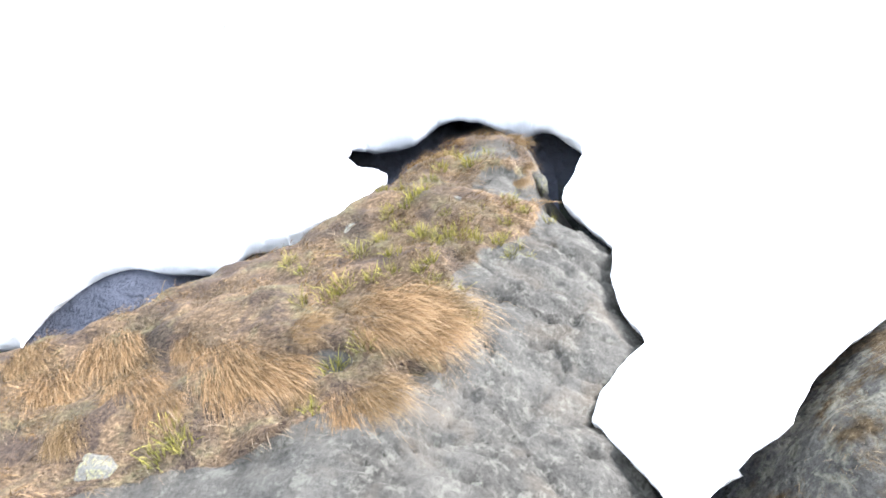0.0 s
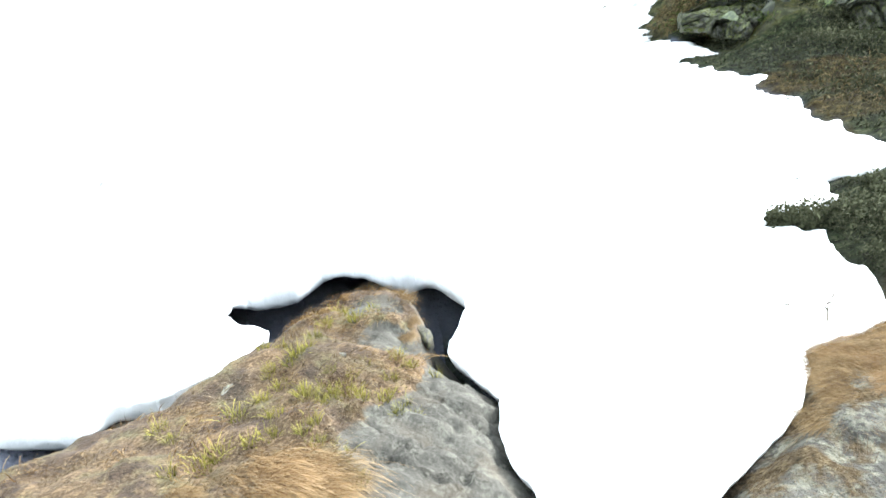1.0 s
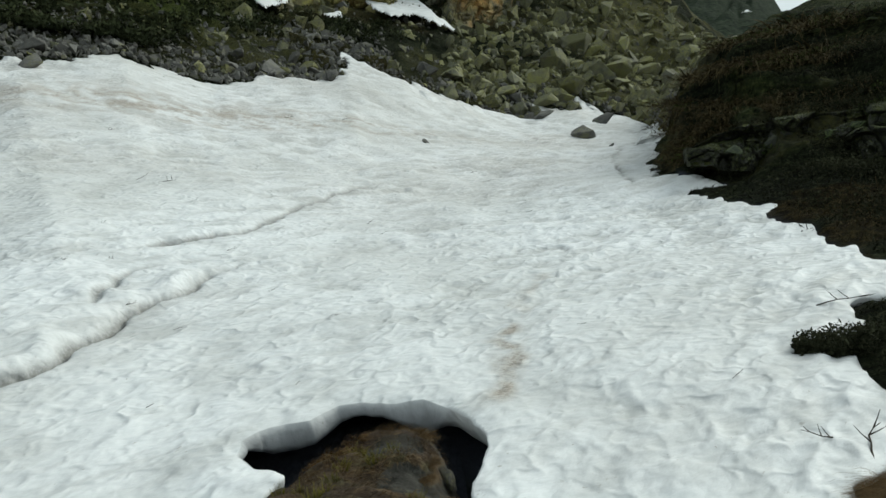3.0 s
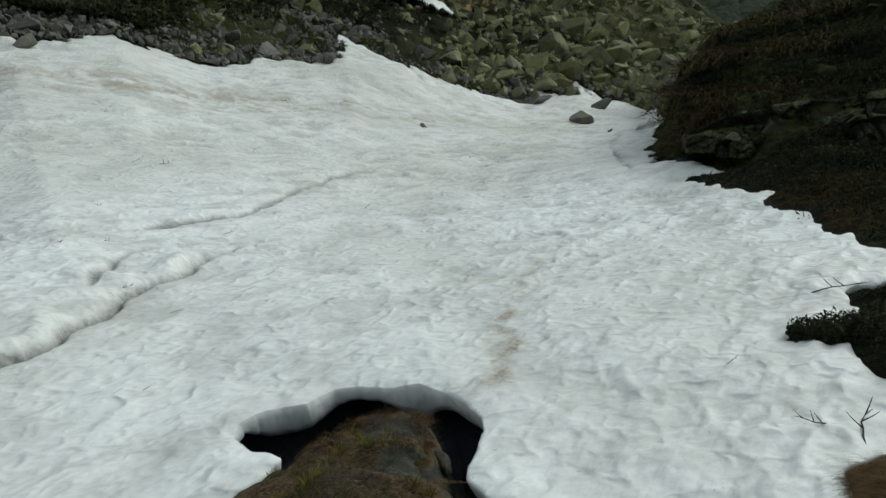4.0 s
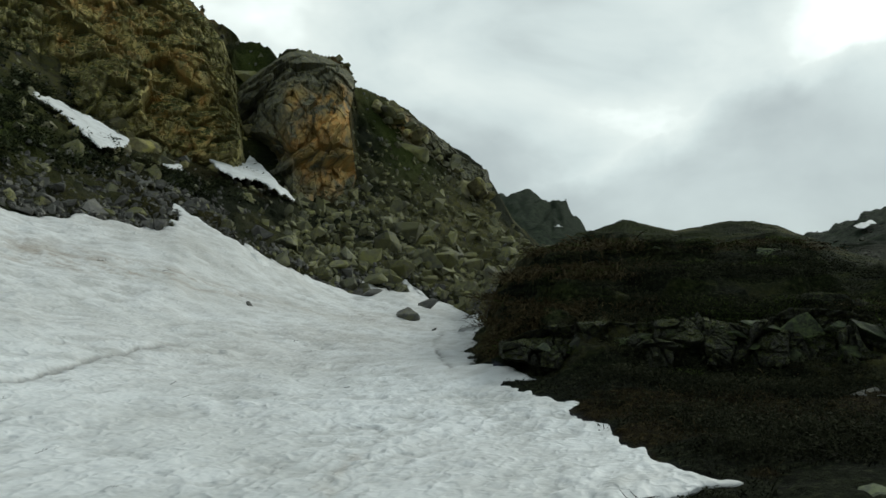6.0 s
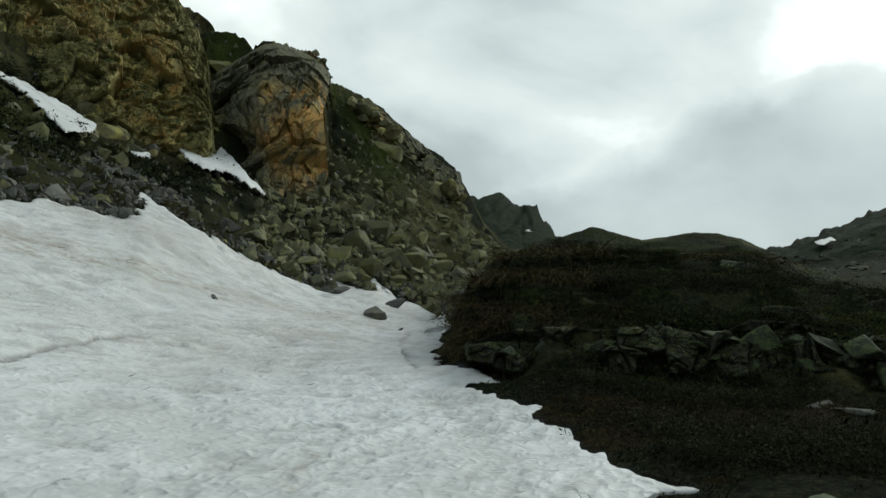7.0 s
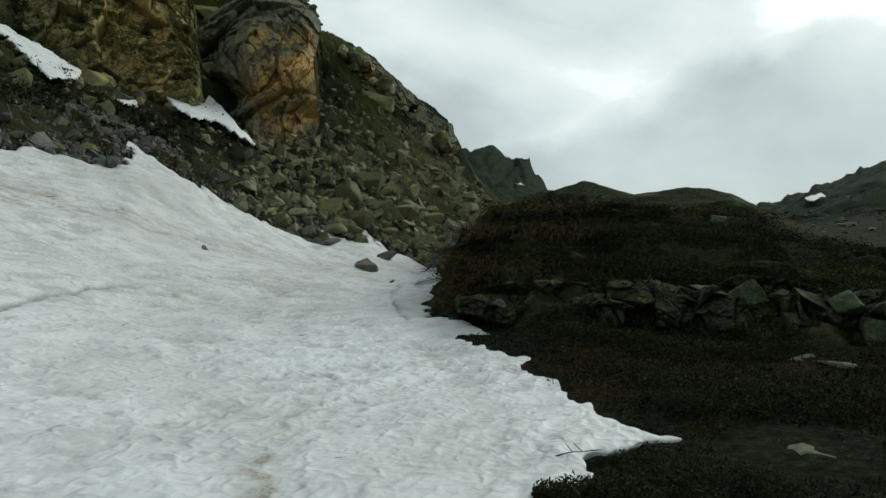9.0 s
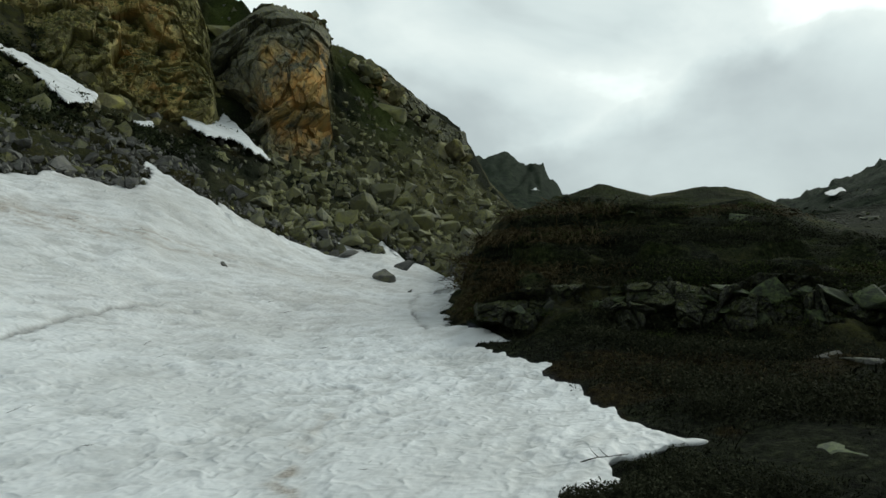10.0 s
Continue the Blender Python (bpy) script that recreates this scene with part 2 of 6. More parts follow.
# the outline of the snowfield: upper edge, then the margin along the dark bank, then round the ledge
SNOW_TOP = [at_bearing(*p) for p in ((75, 33), (40, 33), (25, 34), (21.5, 34.3), (19, 35.6), (14, 36.6), (11.4, 37.6), (8.4, 39.5), (4.2, 40.6),
                                     (1.9, 41.5), (1.6, 48.5), (1.1, 48.5), (-0.6, 46.6), (-3.1, 45.6), (-8.8, 49.6), (-13.7, 51.5), (-13.0, 56), (-16.4, 56),
                                     (-17.0, 59.5), (-19.3, 59), (-21.3, 60), (-22.4, 56))]
SNOW_SIDE = [(15.4, 35.5), (9.75, 24.0), (7.75, 18.4), (7.95, 14.2), (6.72, 14.75), (7.05, 11.8), (6.45, 9.65), (6.0, 8.0), (5.75, 6.95),
             (6.0, 6.35), (4.9, 6.2), (4.35, 6.05), (4.02, 5.33), (3.86, 5.39), (3.15, 5.17), (3.52, 4.85), (3.3, 4.42), (3.3, 4.05),
             (3.22, 3.8), (3.0, 3.4), (2.5, 3.27), (2.27, 3.2), (2.2, 3.02), (1.95, 2.72), (1.52, 2.40), (1.13, 2.12), (0.92, 1.85), (0.44, 1.5)]
SNOW_LEDGE = [(0.37, 1.62), (0.29, 1.80), (0.18, 1.99), (0.23, 2.14), (0.33, 2.31), (0.50, 2.44), (0.42, 2.70), (0.41, 2.97), (0.47, 3.23), (0.36, 3.50),
              (0.24, 3.78), (0.27, 3.92), (0.36, 4.12), (0.455, 4.40), (0.46, 4.62), (0.40, 4.88), (0.26, 5.16), (0.07, 5.44), (-0.17, 5.48),
              (-0.43, 5.60), (-0.68, 5.62), (-0.79, 5.50), (-0.89, 5.37), (-1.08, 5.38), (-1.30, 5.28), (-1.40, 5.11), (-1.39, 4.87), (-1.22, 4.60), (-1.10, 4.55),
              (-0.96, 4.42), (-1.12, 4.16), (-1.36, 3.95), (-1.60, 3.80), (-2.05, 3.72), (-2.45, 3.70), (-2.80, 3.52), (-3.02, 3.24),
              (-3.08, 2.95), (-3.4, 2.85), (-6.0, 2.4), (-20, 4)]
SNOW_OUTLINE = np.array(SNOW_TOP + SNOW_SIDE + SNOW_LEDGE)
SPUR_OUTLINE = np.array([(0.52, 1.2), (0.36, 1.6), (0.3, 1.95), (0.36, 2.15), (0.62, 2.43), (0.5, 2.6), (0.5, 2.9), (0.56, 3.2), (0.42, 3.5), (0.22, 3.8),
                         (0.16, 4.05), (0.17, 4.34), (0.13, 4.66), (-0.04, 4.80), (-0.26, 4.78), (-0.50, 4.68), (-0.78, 4.50), (-0.92, 4.22), (-1.0, 4.04), (-1.16, 3.84), (-1.44, 3.46),
                         (-1.84, 3.30), (-2.12, 3.0), (-2.42, 2.76), (-2.92, 2.72), (-3.6, 2.1), (-4.1, 1.4), (-4.15, 0.4), (-3.8, -0.5), (-3.1, -1.1), (-2.2, -1.3), (-1.2, -1.15), (-0.5, -1.3), (0.3, -1.15), (0.7, -0.6), (0.78, 0.1), (0.62, 0.7)])
# long folds and cracks in the snow: y, x, height of the lip, width of the cleft
FOLDS = [([5.6, 6.62, 7.02, 7.44, 8.14, 8.79, 9.37, 9.74, 10.73, 11.8], [-4.3, -3.91, -3.78, -3.68, -3.65, -3.52, -3.30, -2.95, -2.76, -2.2], 0.20, 0.06),
         ([11.9, 12.43, 12.99, 14.18, 15.59, 16.75, 17.66, 19.0, 21.5], [-4.3, -3.86, -3.31, -2.67, -2.40, -2.14, -1.66, -0.91, 0.5], 0.09, 0.07),
         ([9.0, 9.39, 9.98, 10.7, 11.1], [-4.0, -3.96, -4.05, -3.96, -3.6], 0.08, 0.05),
         ([17.5, 18.9, 23.2, 26.0, 32.7, 40.0], [6.5, 6.98, 8.3, 8.93, 11.9, 16.5], 0.015, 0.06)]


def inside_by(points, outline):
    """Signed distance to a closed outline: positive inside."""
    best, odd = np.full(len(points), 1e9), np.zeros(len(points), bool)
    x, y = points[:, 0], points[:, 1]
    for (ax, ay), (cx, cy) in zip(outline, np.roll(outline, -1, 0)):
        ex, ey = cx - ax, cy - ay
        t = np.clip(((x - ax) * ex + (y - ay) * ey) / (ex * ex + ey * ey + 1e-12), 0, 1)
        best = np.minimum(best, (x - ax - t * ex) ** 2 + (y - ay - t * ey) ** 2)
        if abs(ey) > 1e-9:
            odd ^= ((ay > y) != (cy > y)) & (x < ex * (y - ay) / ey + ax)
    return np.where(odd, 1, -1) * np.sqrt(best)


def snow_by(x, y):
    """How far inside the snow's ragged edge a place lies."""
    p = np.stack([x, y, 0 * x], 1)
    r = np.hypot(x, y)
    rag = np.interp(r, [2, 5.9, 7, 12, 25, 60], [0.012, 0.012, 0.12, 0.25, 0.45, 0.9])
    return inside_by(p, SNOW_OUTLINE) + rag * (0.6 * vnoise(p * (1.6 / (rag[:, None] + 0.12) ** 0.7), 5) + 0.35 * vnoise(p * (4.2 / (rag[:, None] + 0.12) ** 0.7), 6))


def snow_bed(x, y):
    """The snow's broad swells."""
    p = np.stack([x, y, 0 * x], 1)
    r = np.hypot(x, y)
    return lookup(TABLE, x, y) + 0.08 * smooth(r, 8, 30) * fbm(p * 0.8, 2, 15) + 0.10 * fbm(p * 0.22, 2, 21) * smooth(r, 4, 14)


def snow_level(x, y):
    """The land's level with the snow's hollows, ripples and the long fold on it."""
    z = snow_bed(x, y)
    p = np.stack([x, y, 0 * x], 1)
    r = np.hypot(x, y)
    z = z + cups(x, y)
    # the folds: a swollen lip of old snow over a narrow cleft
    for ys, xs, high, wide in FOLDS:
        off, strong = fold_off(x, y, ys, xs)
        z = z + strong * (high * smooth(off, -0.05, 0.32) * np.exp(-np.clip(off, 0, 9) / 1.3) * (1 + 0.5 * fbm(p * 2.2, 2, 46)) - 0.11 * np.exp(-(off / wide) ** 2))
    return z


def cups(x, y):
    """Sun cups: shallow bowls with sharp rims, drawn out along the slant of the valley."""
    p = np.stack([x, y, 0 * x], 1)
    r = np.hypot(x, y)
    turn = radians(36)
    u, v = x * math.cos(turn) + y * math.sin(turn), -x * math.sin(turn) + y * math.cos(turn)
    u, v = u * 2.3 + 0.45 * fbm(p * 2.2, 2, 31), v * 4.4 + 0.45 * fbm(p * 2.2, 2, 35)
    best = np.full(len(x), 9.0)
    i0, j0 = np.floor(u).astype(np.int64), np.floor(v).astype(np.int64)
    for a in (-1, 0, 1):
        for c in (-1, 0, 1):
            i, j = i0 + a, j0 + c
            best = np.minimum(best, (u - i - hash01(i, j, 0 * i, 31)) ** 2 + (v - j - hash01(i, j, 0 * i, 32)) ** 2)
    strong = np.clip(0.75 + 0.55 * vnoise(p * 0.45, 33), 0.15, 1.3)
    q = np.stack([u, v, 0 * u], 1)
    return strong * (0.060 * (np.minimum(best, 0.42) - 0.25) + 0.030 * vnoise(q * 0.55, 12) + 0.012 * vnoise(q * 2.1, 13)) * (1 + 0.5 * smooth(r, 8, 25)) + 0.03 * vnoise(p * 1.1, 14)


def fold_off(x, y, ys, xs):
    """Distance to the left of a fold, and how strong it is there."""
    p = np.stack([x, y, 0 * x], 1)
    off = np.interp(y, ys, xs) - x + 0.13 * fbm(p * 1.7, 4, 41)
    fade = 0.3 * (ys[-1] - ys[0])
    return off, smooth(y, ys[0] - 0.3, ys[0] + 0.6) * (1 - smooth(y, ys[-1] - fade, ys[-1])) * np.clip(0.75 + 0.45 * vnoise(p * 0.8, 44), 0.2, 1.1)


def fold_dark(x, y):
    """How dark the folds' clefts are coloured: dirt and the lip's painted shade."""
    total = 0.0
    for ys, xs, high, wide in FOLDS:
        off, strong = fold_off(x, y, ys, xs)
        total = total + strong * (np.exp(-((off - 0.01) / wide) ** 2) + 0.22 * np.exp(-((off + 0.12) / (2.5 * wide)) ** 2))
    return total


def ground_level(x, y, raw=None):
    """Bare ground: under the snow it drops away."""
    z = lookup(TABLE, x, y) if raw is None else raw
    s = snow_by(x, y)
    r = np.hypot(x, y)
    p = np.stack([x, y, 0 * x], 1)
    z = z - (0.16 + 0.4 * smooth(r, 20, 50)) * smooth(s, -0.25, 0.5) - 0.3 * smooth(s, 0.4, 1.0) - 0.9 * np.exp(-((x + 0.35) ** 2 + (y - 4.7) ** 2) / 1.9) * smooth(s, -1.5, 0.2)
    z = z - 0.55 * smooth(inside_by(p, SPUR_OUTLINE), -0.9, 0.2) * (1 - smooth(r, 5, 7))
    z = z + (1 - smooth(s, -0.4, 0.2)) * (0.05 * fbm(p * 1.1, 4, 51) * (1 - smooth(r, 20, 40)) + 0.03 * fbm(p * 5, 3, 57) * (1 - smooth(r, 6, 14)))
    z = z + 0.20 * smooth(-s, -0.05, 0.25) * np.exp(-((x - 1.7) ** 2 + (y - 2.1) ** 2) / 1.1) * (x > 0.6)
    return z


# ---- materials ----
def material(name):
    m = bpy.data.materials.new(name)
    tr = nodes_of(m)
    out = tr.nodes.new("ShaderNodeOutputMaterial")
    skin = tr.nodes.new("ShaderNodeBsdfPrincipled")
    tr.links.new(skin.outputs[0], out.inputs["Surface"])
    skin.inputs["Specular IOR Level"].default_value = 0.12
    return m, tr, skin


def place_of(tr, scale=1.0):
    at = tr.nodes.new("ShaderNodeTexCoord").outputs["Object"]
    return add(tr, "ShaderNodeMapping", [("Vector", at)], Scale=(scale, scale, scale) if not isinstance(scale, tuple) else scale).outputs["Vector"]


def noise_of(tr, at, scale, detail=4.0, rough=0.55, distort=0.0):
    return add(tr, "ShaderNodeTexNoise", [("Vector", at)], Scale=scale, Detail=detail, Roughness=rough, Distortion=distort).outputs["Fac"]


def blend(tr, fac, a, c, how="MIX"):
    n = tr.nodes.new("ShaderNodeMix")
    n.data_type, n.blend_type = "RGBA", how
    n.clamp_factor = True
    for key, v in ((0, fac), (6, a), (7, c)):
        if isinstance(v, bpy.types.NodeSocket):
            tr.links.new(v, n.inputs[key])
        elif key == 0:
            n.inputs[0].default_value = v
        else:
            n.inputs[key].default_value = (*v, 1)
    return n.outputs[2]


def attribute(tr, name):
    n = tr.nodes.new("ShaderNodeAttribute")
    n.attribute_name = name
    return n.outputs["Fac"]


def bump(tr, skin, height, strength, distance):
    n = add(tr, "ShaderNodeBump", [("Height", height)], Strength=strength, Distance=distance)
    tr.links.new(n.outputs["Normal"], skin.inputs["Normal"])


def rock_colour(tr, at, dark, light, lichen, amount, size=1.0):
    """Broken stone: two greys, stains, blotches of lichen. Gives colour and height."""
    broad = noise_of(tr, at, 0.7 / size, 5, 0.6, 0.4)
    fine = noise_of(tr, at, 9.0 / size, 6, 0.65)
    grain = noise_of(tr, at, 60.0 / size, 3, 0.6)
    col = ramp(tr, maths(tr, "ADD", maths(tr, "MULTIPLY", broad, 0.55), maths(tr, "MULTIPLY", fine, 0.45)), [(0.34, dark), (0.62, light)])
    blot = limit(tr, maths(tr, "ADD", noise_of(tr, at, 2.6 / size, 5, 0.7, 0.6), maths(tr, "MULTIPLY", fine, 0.25)), 0.72 - 0.22 * amount, 0.80 - 0.12 * amount)
    col = blend(tr, maths(tr, "MULTIPLY", blot, 0.85), col, lichen)
    col = blend(tr, 0.35, col, ramp(tr, grain, [(0.3, (0.45, 0.45, 0.45)), (0.7, (1, 1, 1))]), "MULTIPLY")
    height = maths(tr, "ADD", maths(tr, "MULTIPLY", fine, 0.7), maths(tr, "MULTIPLY", grain, 0.15))
    return col, height


def rock_material(name, dark, light, lichen, amount, size=1.0, rough=0.85, relief=0.05):
    m, tr, skin = material(name)
    info = tr.nodes.new("ShaderNodeObjectInfo")
    at = add(tr, "ShaderNodeVectorMath", [(0, place_of(tr)), (1, info.outputs["Location"])]).outputs[0]
    col, height = rock_colour(tr, at, dark, light, lichen, amount, size)
    island = tr.nodes.new("ShaderNodeNewGeometry").outputs["Random Per Island"]
    pick = maths(tr, "FRACT", maths(tr, "ADD", info.outputs["Random"], island), 0.0)
    shade = limit(tr, pick, 0, 1, 0.65, 1.35)
    grey = tuple(0.9 * sum(light) / 3 * k for k in (0.98, 1.02, 0.95))
    col = blend(tr, limit(tr, maths(tr, "FRACT", maths(tr, "MULTIPLY", pick, 7.3), 0.0), 0.35, 1.0, 0.0, 0.45), col, blend(tr, height, tuple(0.35 * g for g in grey), grey))
    col = blend(tr, 1.0, col, add(tr, "ShaderNodeCombineColor", [(0, shade), (1, shade), (2, shade)]).outputs[0], "MULTIPLY")
    tr.links.new(col, skin.inputs["Base Color"])
    skin.inputs["Roughness"].default_value = rough
    bump(tr, skin, height, 0.8, relief * size)
    return m


def make_snow():
    m, tr, skin = material("old_snow")
    at = place_of(tr)
    dirt = attribute(tr, "dirt")
    turned = add(tr, "ShaderNodeMapping", [("Vector", at)], Rotation=(0, 0, radians(-38))).outputs["Vector"]
    slant = add(tr, "ShaderNodeMapping", [("Vector", turned)], Scale=(0.7, 1.7, 1.0)).outputs["Vector"]
    streak = noise_of(tr, slant, 1.3, 5, 0.6)
    speck = noise_of(tr, at, 26.0, 5, 0.7)
    soft = noise_of(tr, at, 0.16, 4, 0.5)
    # greyer in slanting streaks and towards the bottoms of the cups
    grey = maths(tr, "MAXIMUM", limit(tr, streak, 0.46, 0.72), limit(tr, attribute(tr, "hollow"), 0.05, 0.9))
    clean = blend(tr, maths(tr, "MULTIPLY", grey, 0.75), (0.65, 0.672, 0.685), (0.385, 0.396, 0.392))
    clean = blend(tr, maths(tr, "MULTIPLY", limit(tr, soft, 0.42, 0.66), 0.55), clean, (0.47, 0.48, 0.468))
    dirty = blend(tr, limit(tr, speck, 0.42, 0.62), (0.40, 0.372, 0.335), (0.235, 0.212, 0.185))
    col = blend(tr, maths(tr, "MULTIPLY", dirt, limit(tr, maths(tr, "ADD", streak, maths(tr, "MULTIPLY", speck, 0.5)), 0.4, 0.85, 0.35, 1.0)), clean, dirty)
    # dirt and painted shade along the clefts of the folds
    cleft_dark = attribute(tr, "cleft_dark")
    col = blend(tr, maths(tr, "MULTIPLY", cleft_dark, limit(tr, speck, 0.3, 0.6, 0.6, 1.0)), col, (0.15, 0.148, 0.138))
    crumbs = maths(tr, "MAXIMUM", limit(tr, noise_of(tr, at, 12.0, 3, 0.8), 0.70, 0.73), maths(tr, "MULTIPLY", limit(tr, noise_of(tr, slant, 5.0, 4, 0.8), 0.66, 0.70), 0.6))
    col = blend(tr, maths(tr, "MULTIPLY", crumbs, 0.55), col, (0.16, 0.13, 0.09))
    col = blend(tr, attribute(tr, "wall"), col, (0.13, 0.139, 0.152))       # shade on the melted-back lip's inner face, put into the snow's colour
    tr.links.new(col, skin.inputs["Base Color"])
    skin.inputs["Roughness"].default_value = 0.62
    skin.inputs["Subsurface Weight"].default_value = 0.0
    cup = add(tr, "ShaderNodeTexVoronoi", [("Vector", add(tr, "ShaderNodeVectorMath", [(0, slant), (1, add(tr, "ShaderNodeTexNoise", [("Vector", at)], Scale=2.5, Detail=2.0).outputs["Color"])]).outputs[0])], Scale=3.2)
    cup.feature = "SMOOTH_F1"
    cup.inputs["Smoothness"].default_value = 0.55
    bowl = maths(tr, "MULTIPLY", cup.outputs["Distance"], cup.outputs["Distance"])
    height = maths(tr, "ADD", maths(tr, "MULTIPLY", bowl, 1.0), maths(tr, "MULTIPLY", noise_of(tr, slant, 5.0, 4, 0.55), 0.5))
    bump(tr, skin, height, 0.9, 0.052)
    return m


def make_land():
    m, tr, skin = material("mountain_ground")
    at = place_of(tr)
    stone, green, rust = attribute(tr, "stone"), attribute(tr, "green"), attribute(tr, "rust")
    far = attribute(tr, "scale")
    rock, height = rock_colour(tr, at, (0.024, 0.025, 0.017), (0.115, 0.112, 0.072), (0.115, 0.112, 0.034), 0.7, 1.6)
    worn = limit(tr, noise_of(tr, at, 0.9, 6, 0.65, 0.6), 0.42, 0.60)
    rock = blend(tr, maths(tr, "MULTIPLY", rust, worn), rock, (0.26, 0.145, 0.05))
    tuft = noise_of(tr, at, 7.0, 6, 0.72)
    patch = noise_of(tr, at, 0.55, 5, 0.6, 0.5)
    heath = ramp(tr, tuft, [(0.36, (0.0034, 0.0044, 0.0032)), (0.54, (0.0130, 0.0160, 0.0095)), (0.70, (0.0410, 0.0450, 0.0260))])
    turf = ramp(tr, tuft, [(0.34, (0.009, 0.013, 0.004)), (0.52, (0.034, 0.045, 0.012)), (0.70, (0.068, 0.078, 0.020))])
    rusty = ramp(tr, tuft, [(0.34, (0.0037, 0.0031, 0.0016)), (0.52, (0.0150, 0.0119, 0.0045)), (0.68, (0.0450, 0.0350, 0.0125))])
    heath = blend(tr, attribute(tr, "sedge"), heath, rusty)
    layered = noise_of(tr, place_of(tr, (0.55, 0.55, 3.2)), 1.0, 8, 0.72, 0.3)
    terrace = attribute(tr, "terrace")
    heath = blend(tr, maths(tr, "MULTIPLY", terrace, limit(tr, layered, 0.50, 0.60)), heath, turf)
    heath = blend(tr, maths(tr, "MULTIPLY", terrace, limit(tr, layered, 0.60, 0.66, 0.0, 0.5)), heath, rock)
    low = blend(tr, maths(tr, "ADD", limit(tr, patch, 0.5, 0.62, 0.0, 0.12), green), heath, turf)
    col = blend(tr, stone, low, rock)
    col = blend(tr, far, col, blend(tr, limit(tr, noise_of(tr, at, 0.22, 9, 0.8), 0.44, 0.62), (0.005, 0.010, 0.006), (0.030, 0.042, 0.024)))
    slab, _ = rock_colour(tr, at, (0.020, 0.020, 0.018), (0.085, 0.083, 0.074), (0.135, 0.134, 0.105), 0.6, 0.25)
    mould = ramp(tr, noise_of(tr, at, 30.0, 5, 0.7), [(0.34, (0.014, 0.011, 0.007)), (0.52, (0.045, 0.034, 0.020)), (0.68, (0.095, 0.073, 0.042))])
    col = blend(tr, attribute(tr, "bank"), col, blend(tr, limit(tr, noise_of(tr, at, 2.2, 5, 0.65), 0.47, 0.55), slab, mould))
    # bluish shade of the melt hollow, put into the ground's colour under the snow
    col = blend(tr, attribute(tr, "hollow_shade"), col, (0.042, 0.047, 0.060))
    tr.links.new(col, skin.inputs["Base Color"])
    skin.inputs["Roughness"].default_value = 1.0
    skin.inputs["Specular IOR Level"].default_value = 0.02
    bump(tr, skin, maths(tr, "ADD", height, tuft), 0.9, 0.16)
    return m


def make_ledge():
    m, tr, skin = material("mossy_ledge_rock")
    at = place_of(tr)
    mat = attribute(tr, "turf")
    rock, height = rock_colour(tr, at, (0.014, 0.0135, 0.0112), (0.053, 0.0515, 0.045), (0.068, 0.068, 0.057), 0.3, 0.18)
    split = noise_of(tr, place_of(tr, (1.0, 2.2, 1.0)), 9.0, 6, 0.7)
    stain = limit(tr, noise_of(tr, at, 3.0, 5, 0.6, 0.4), 0.5, 0.68)
    rock = blend(tr, maths(tr, "MULTIPLY", stain, 0.3), rock, (0.075, 0.060, 0.042))
    strands = noise_of(tr, place_of(tr, (45, 80, 45)), 1.0, 5, 0.7, 0.3)
    moss = ramp(tr, strands, [(0.34, (0.020, 0.014, 0.009)), (0.5, (0.055, 0.038, 0.022)), (0.64, (0.118, 0.082, 0.047))])
    spot = limit(tr, noise_of(tr, at, 3.4, 4, 0.6), 0.50, 0.62)
    moss = blend(tr, maths(tr, "MULTIPLY", spot, 0.75), moss, ramp(tr, strands, [(0.36, (0.018, 0.017, 0.010)), (0.62, (0.080, 0.075, 0.038))]))
    earth = limit(tr, noise_of(tr, at, 3.6, 6, 0.7, 0.3), 0.47, 0.56)
    moss = blend(tr, maths(tr, "MULTIPLY", earth, 0.85), moss, ramp(tr, strands, [(0.36, (0.008, 0.006, 0.005)), (0.62, (0.036, 0.026, 0.020))]))
    edge = limit(tr, maths(tr, "ADD", mat, limit(tr, noise_of(tr, at, 11.0, 5, 0.7), 0, 1, -0.3, 0.3)), 0.42, 0.58)
    tr.links.new(blend(tr, edge, rock, moss), skin.inputs["Base Color"])
    skin.inputs["Roughness"].default_value = 0.85
    skin.inputs["Specular IOR Level"].default_value = 0.10
    bump(tr, skin, maths(tr, "ADD", maths(tr, "MULTIPLY", height, 0.6), maths(tr, "MULTIPLY", blend(tr, edge, split, strands), 0.6)), 0.8, 0.02)
    return m


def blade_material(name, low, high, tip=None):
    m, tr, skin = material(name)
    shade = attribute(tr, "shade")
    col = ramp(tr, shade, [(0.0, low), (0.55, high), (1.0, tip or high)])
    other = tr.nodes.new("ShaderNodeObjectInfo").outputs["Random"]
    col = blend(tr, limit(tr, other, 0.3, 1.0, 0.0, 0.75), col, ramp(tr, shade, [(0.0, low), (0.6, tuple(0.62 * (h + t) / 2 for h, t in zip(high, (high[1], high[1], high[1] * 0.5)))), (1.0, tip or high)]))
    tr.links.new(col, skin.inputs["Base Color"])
    skin.inputs["Roughness"].default_value = 0.9
    skin.inputs["Specular IOR Level"].default_value = 0.03
    return m


def plain(name, low, high, scale=8.0, rough=0.85):
    m, tr, skin = material(name)
    n = noise_of(tr, place_of(tr), scale, 5, 0.65)
    tr.links.new(ramp(tr, n, [(0.35, low), (0.65, high)]), skin.inputs["Base Color"])
    skin.inputs["Roughness"].default_value = rough
    bump(tr, skin, n, 0.5, 0.01)
    return m


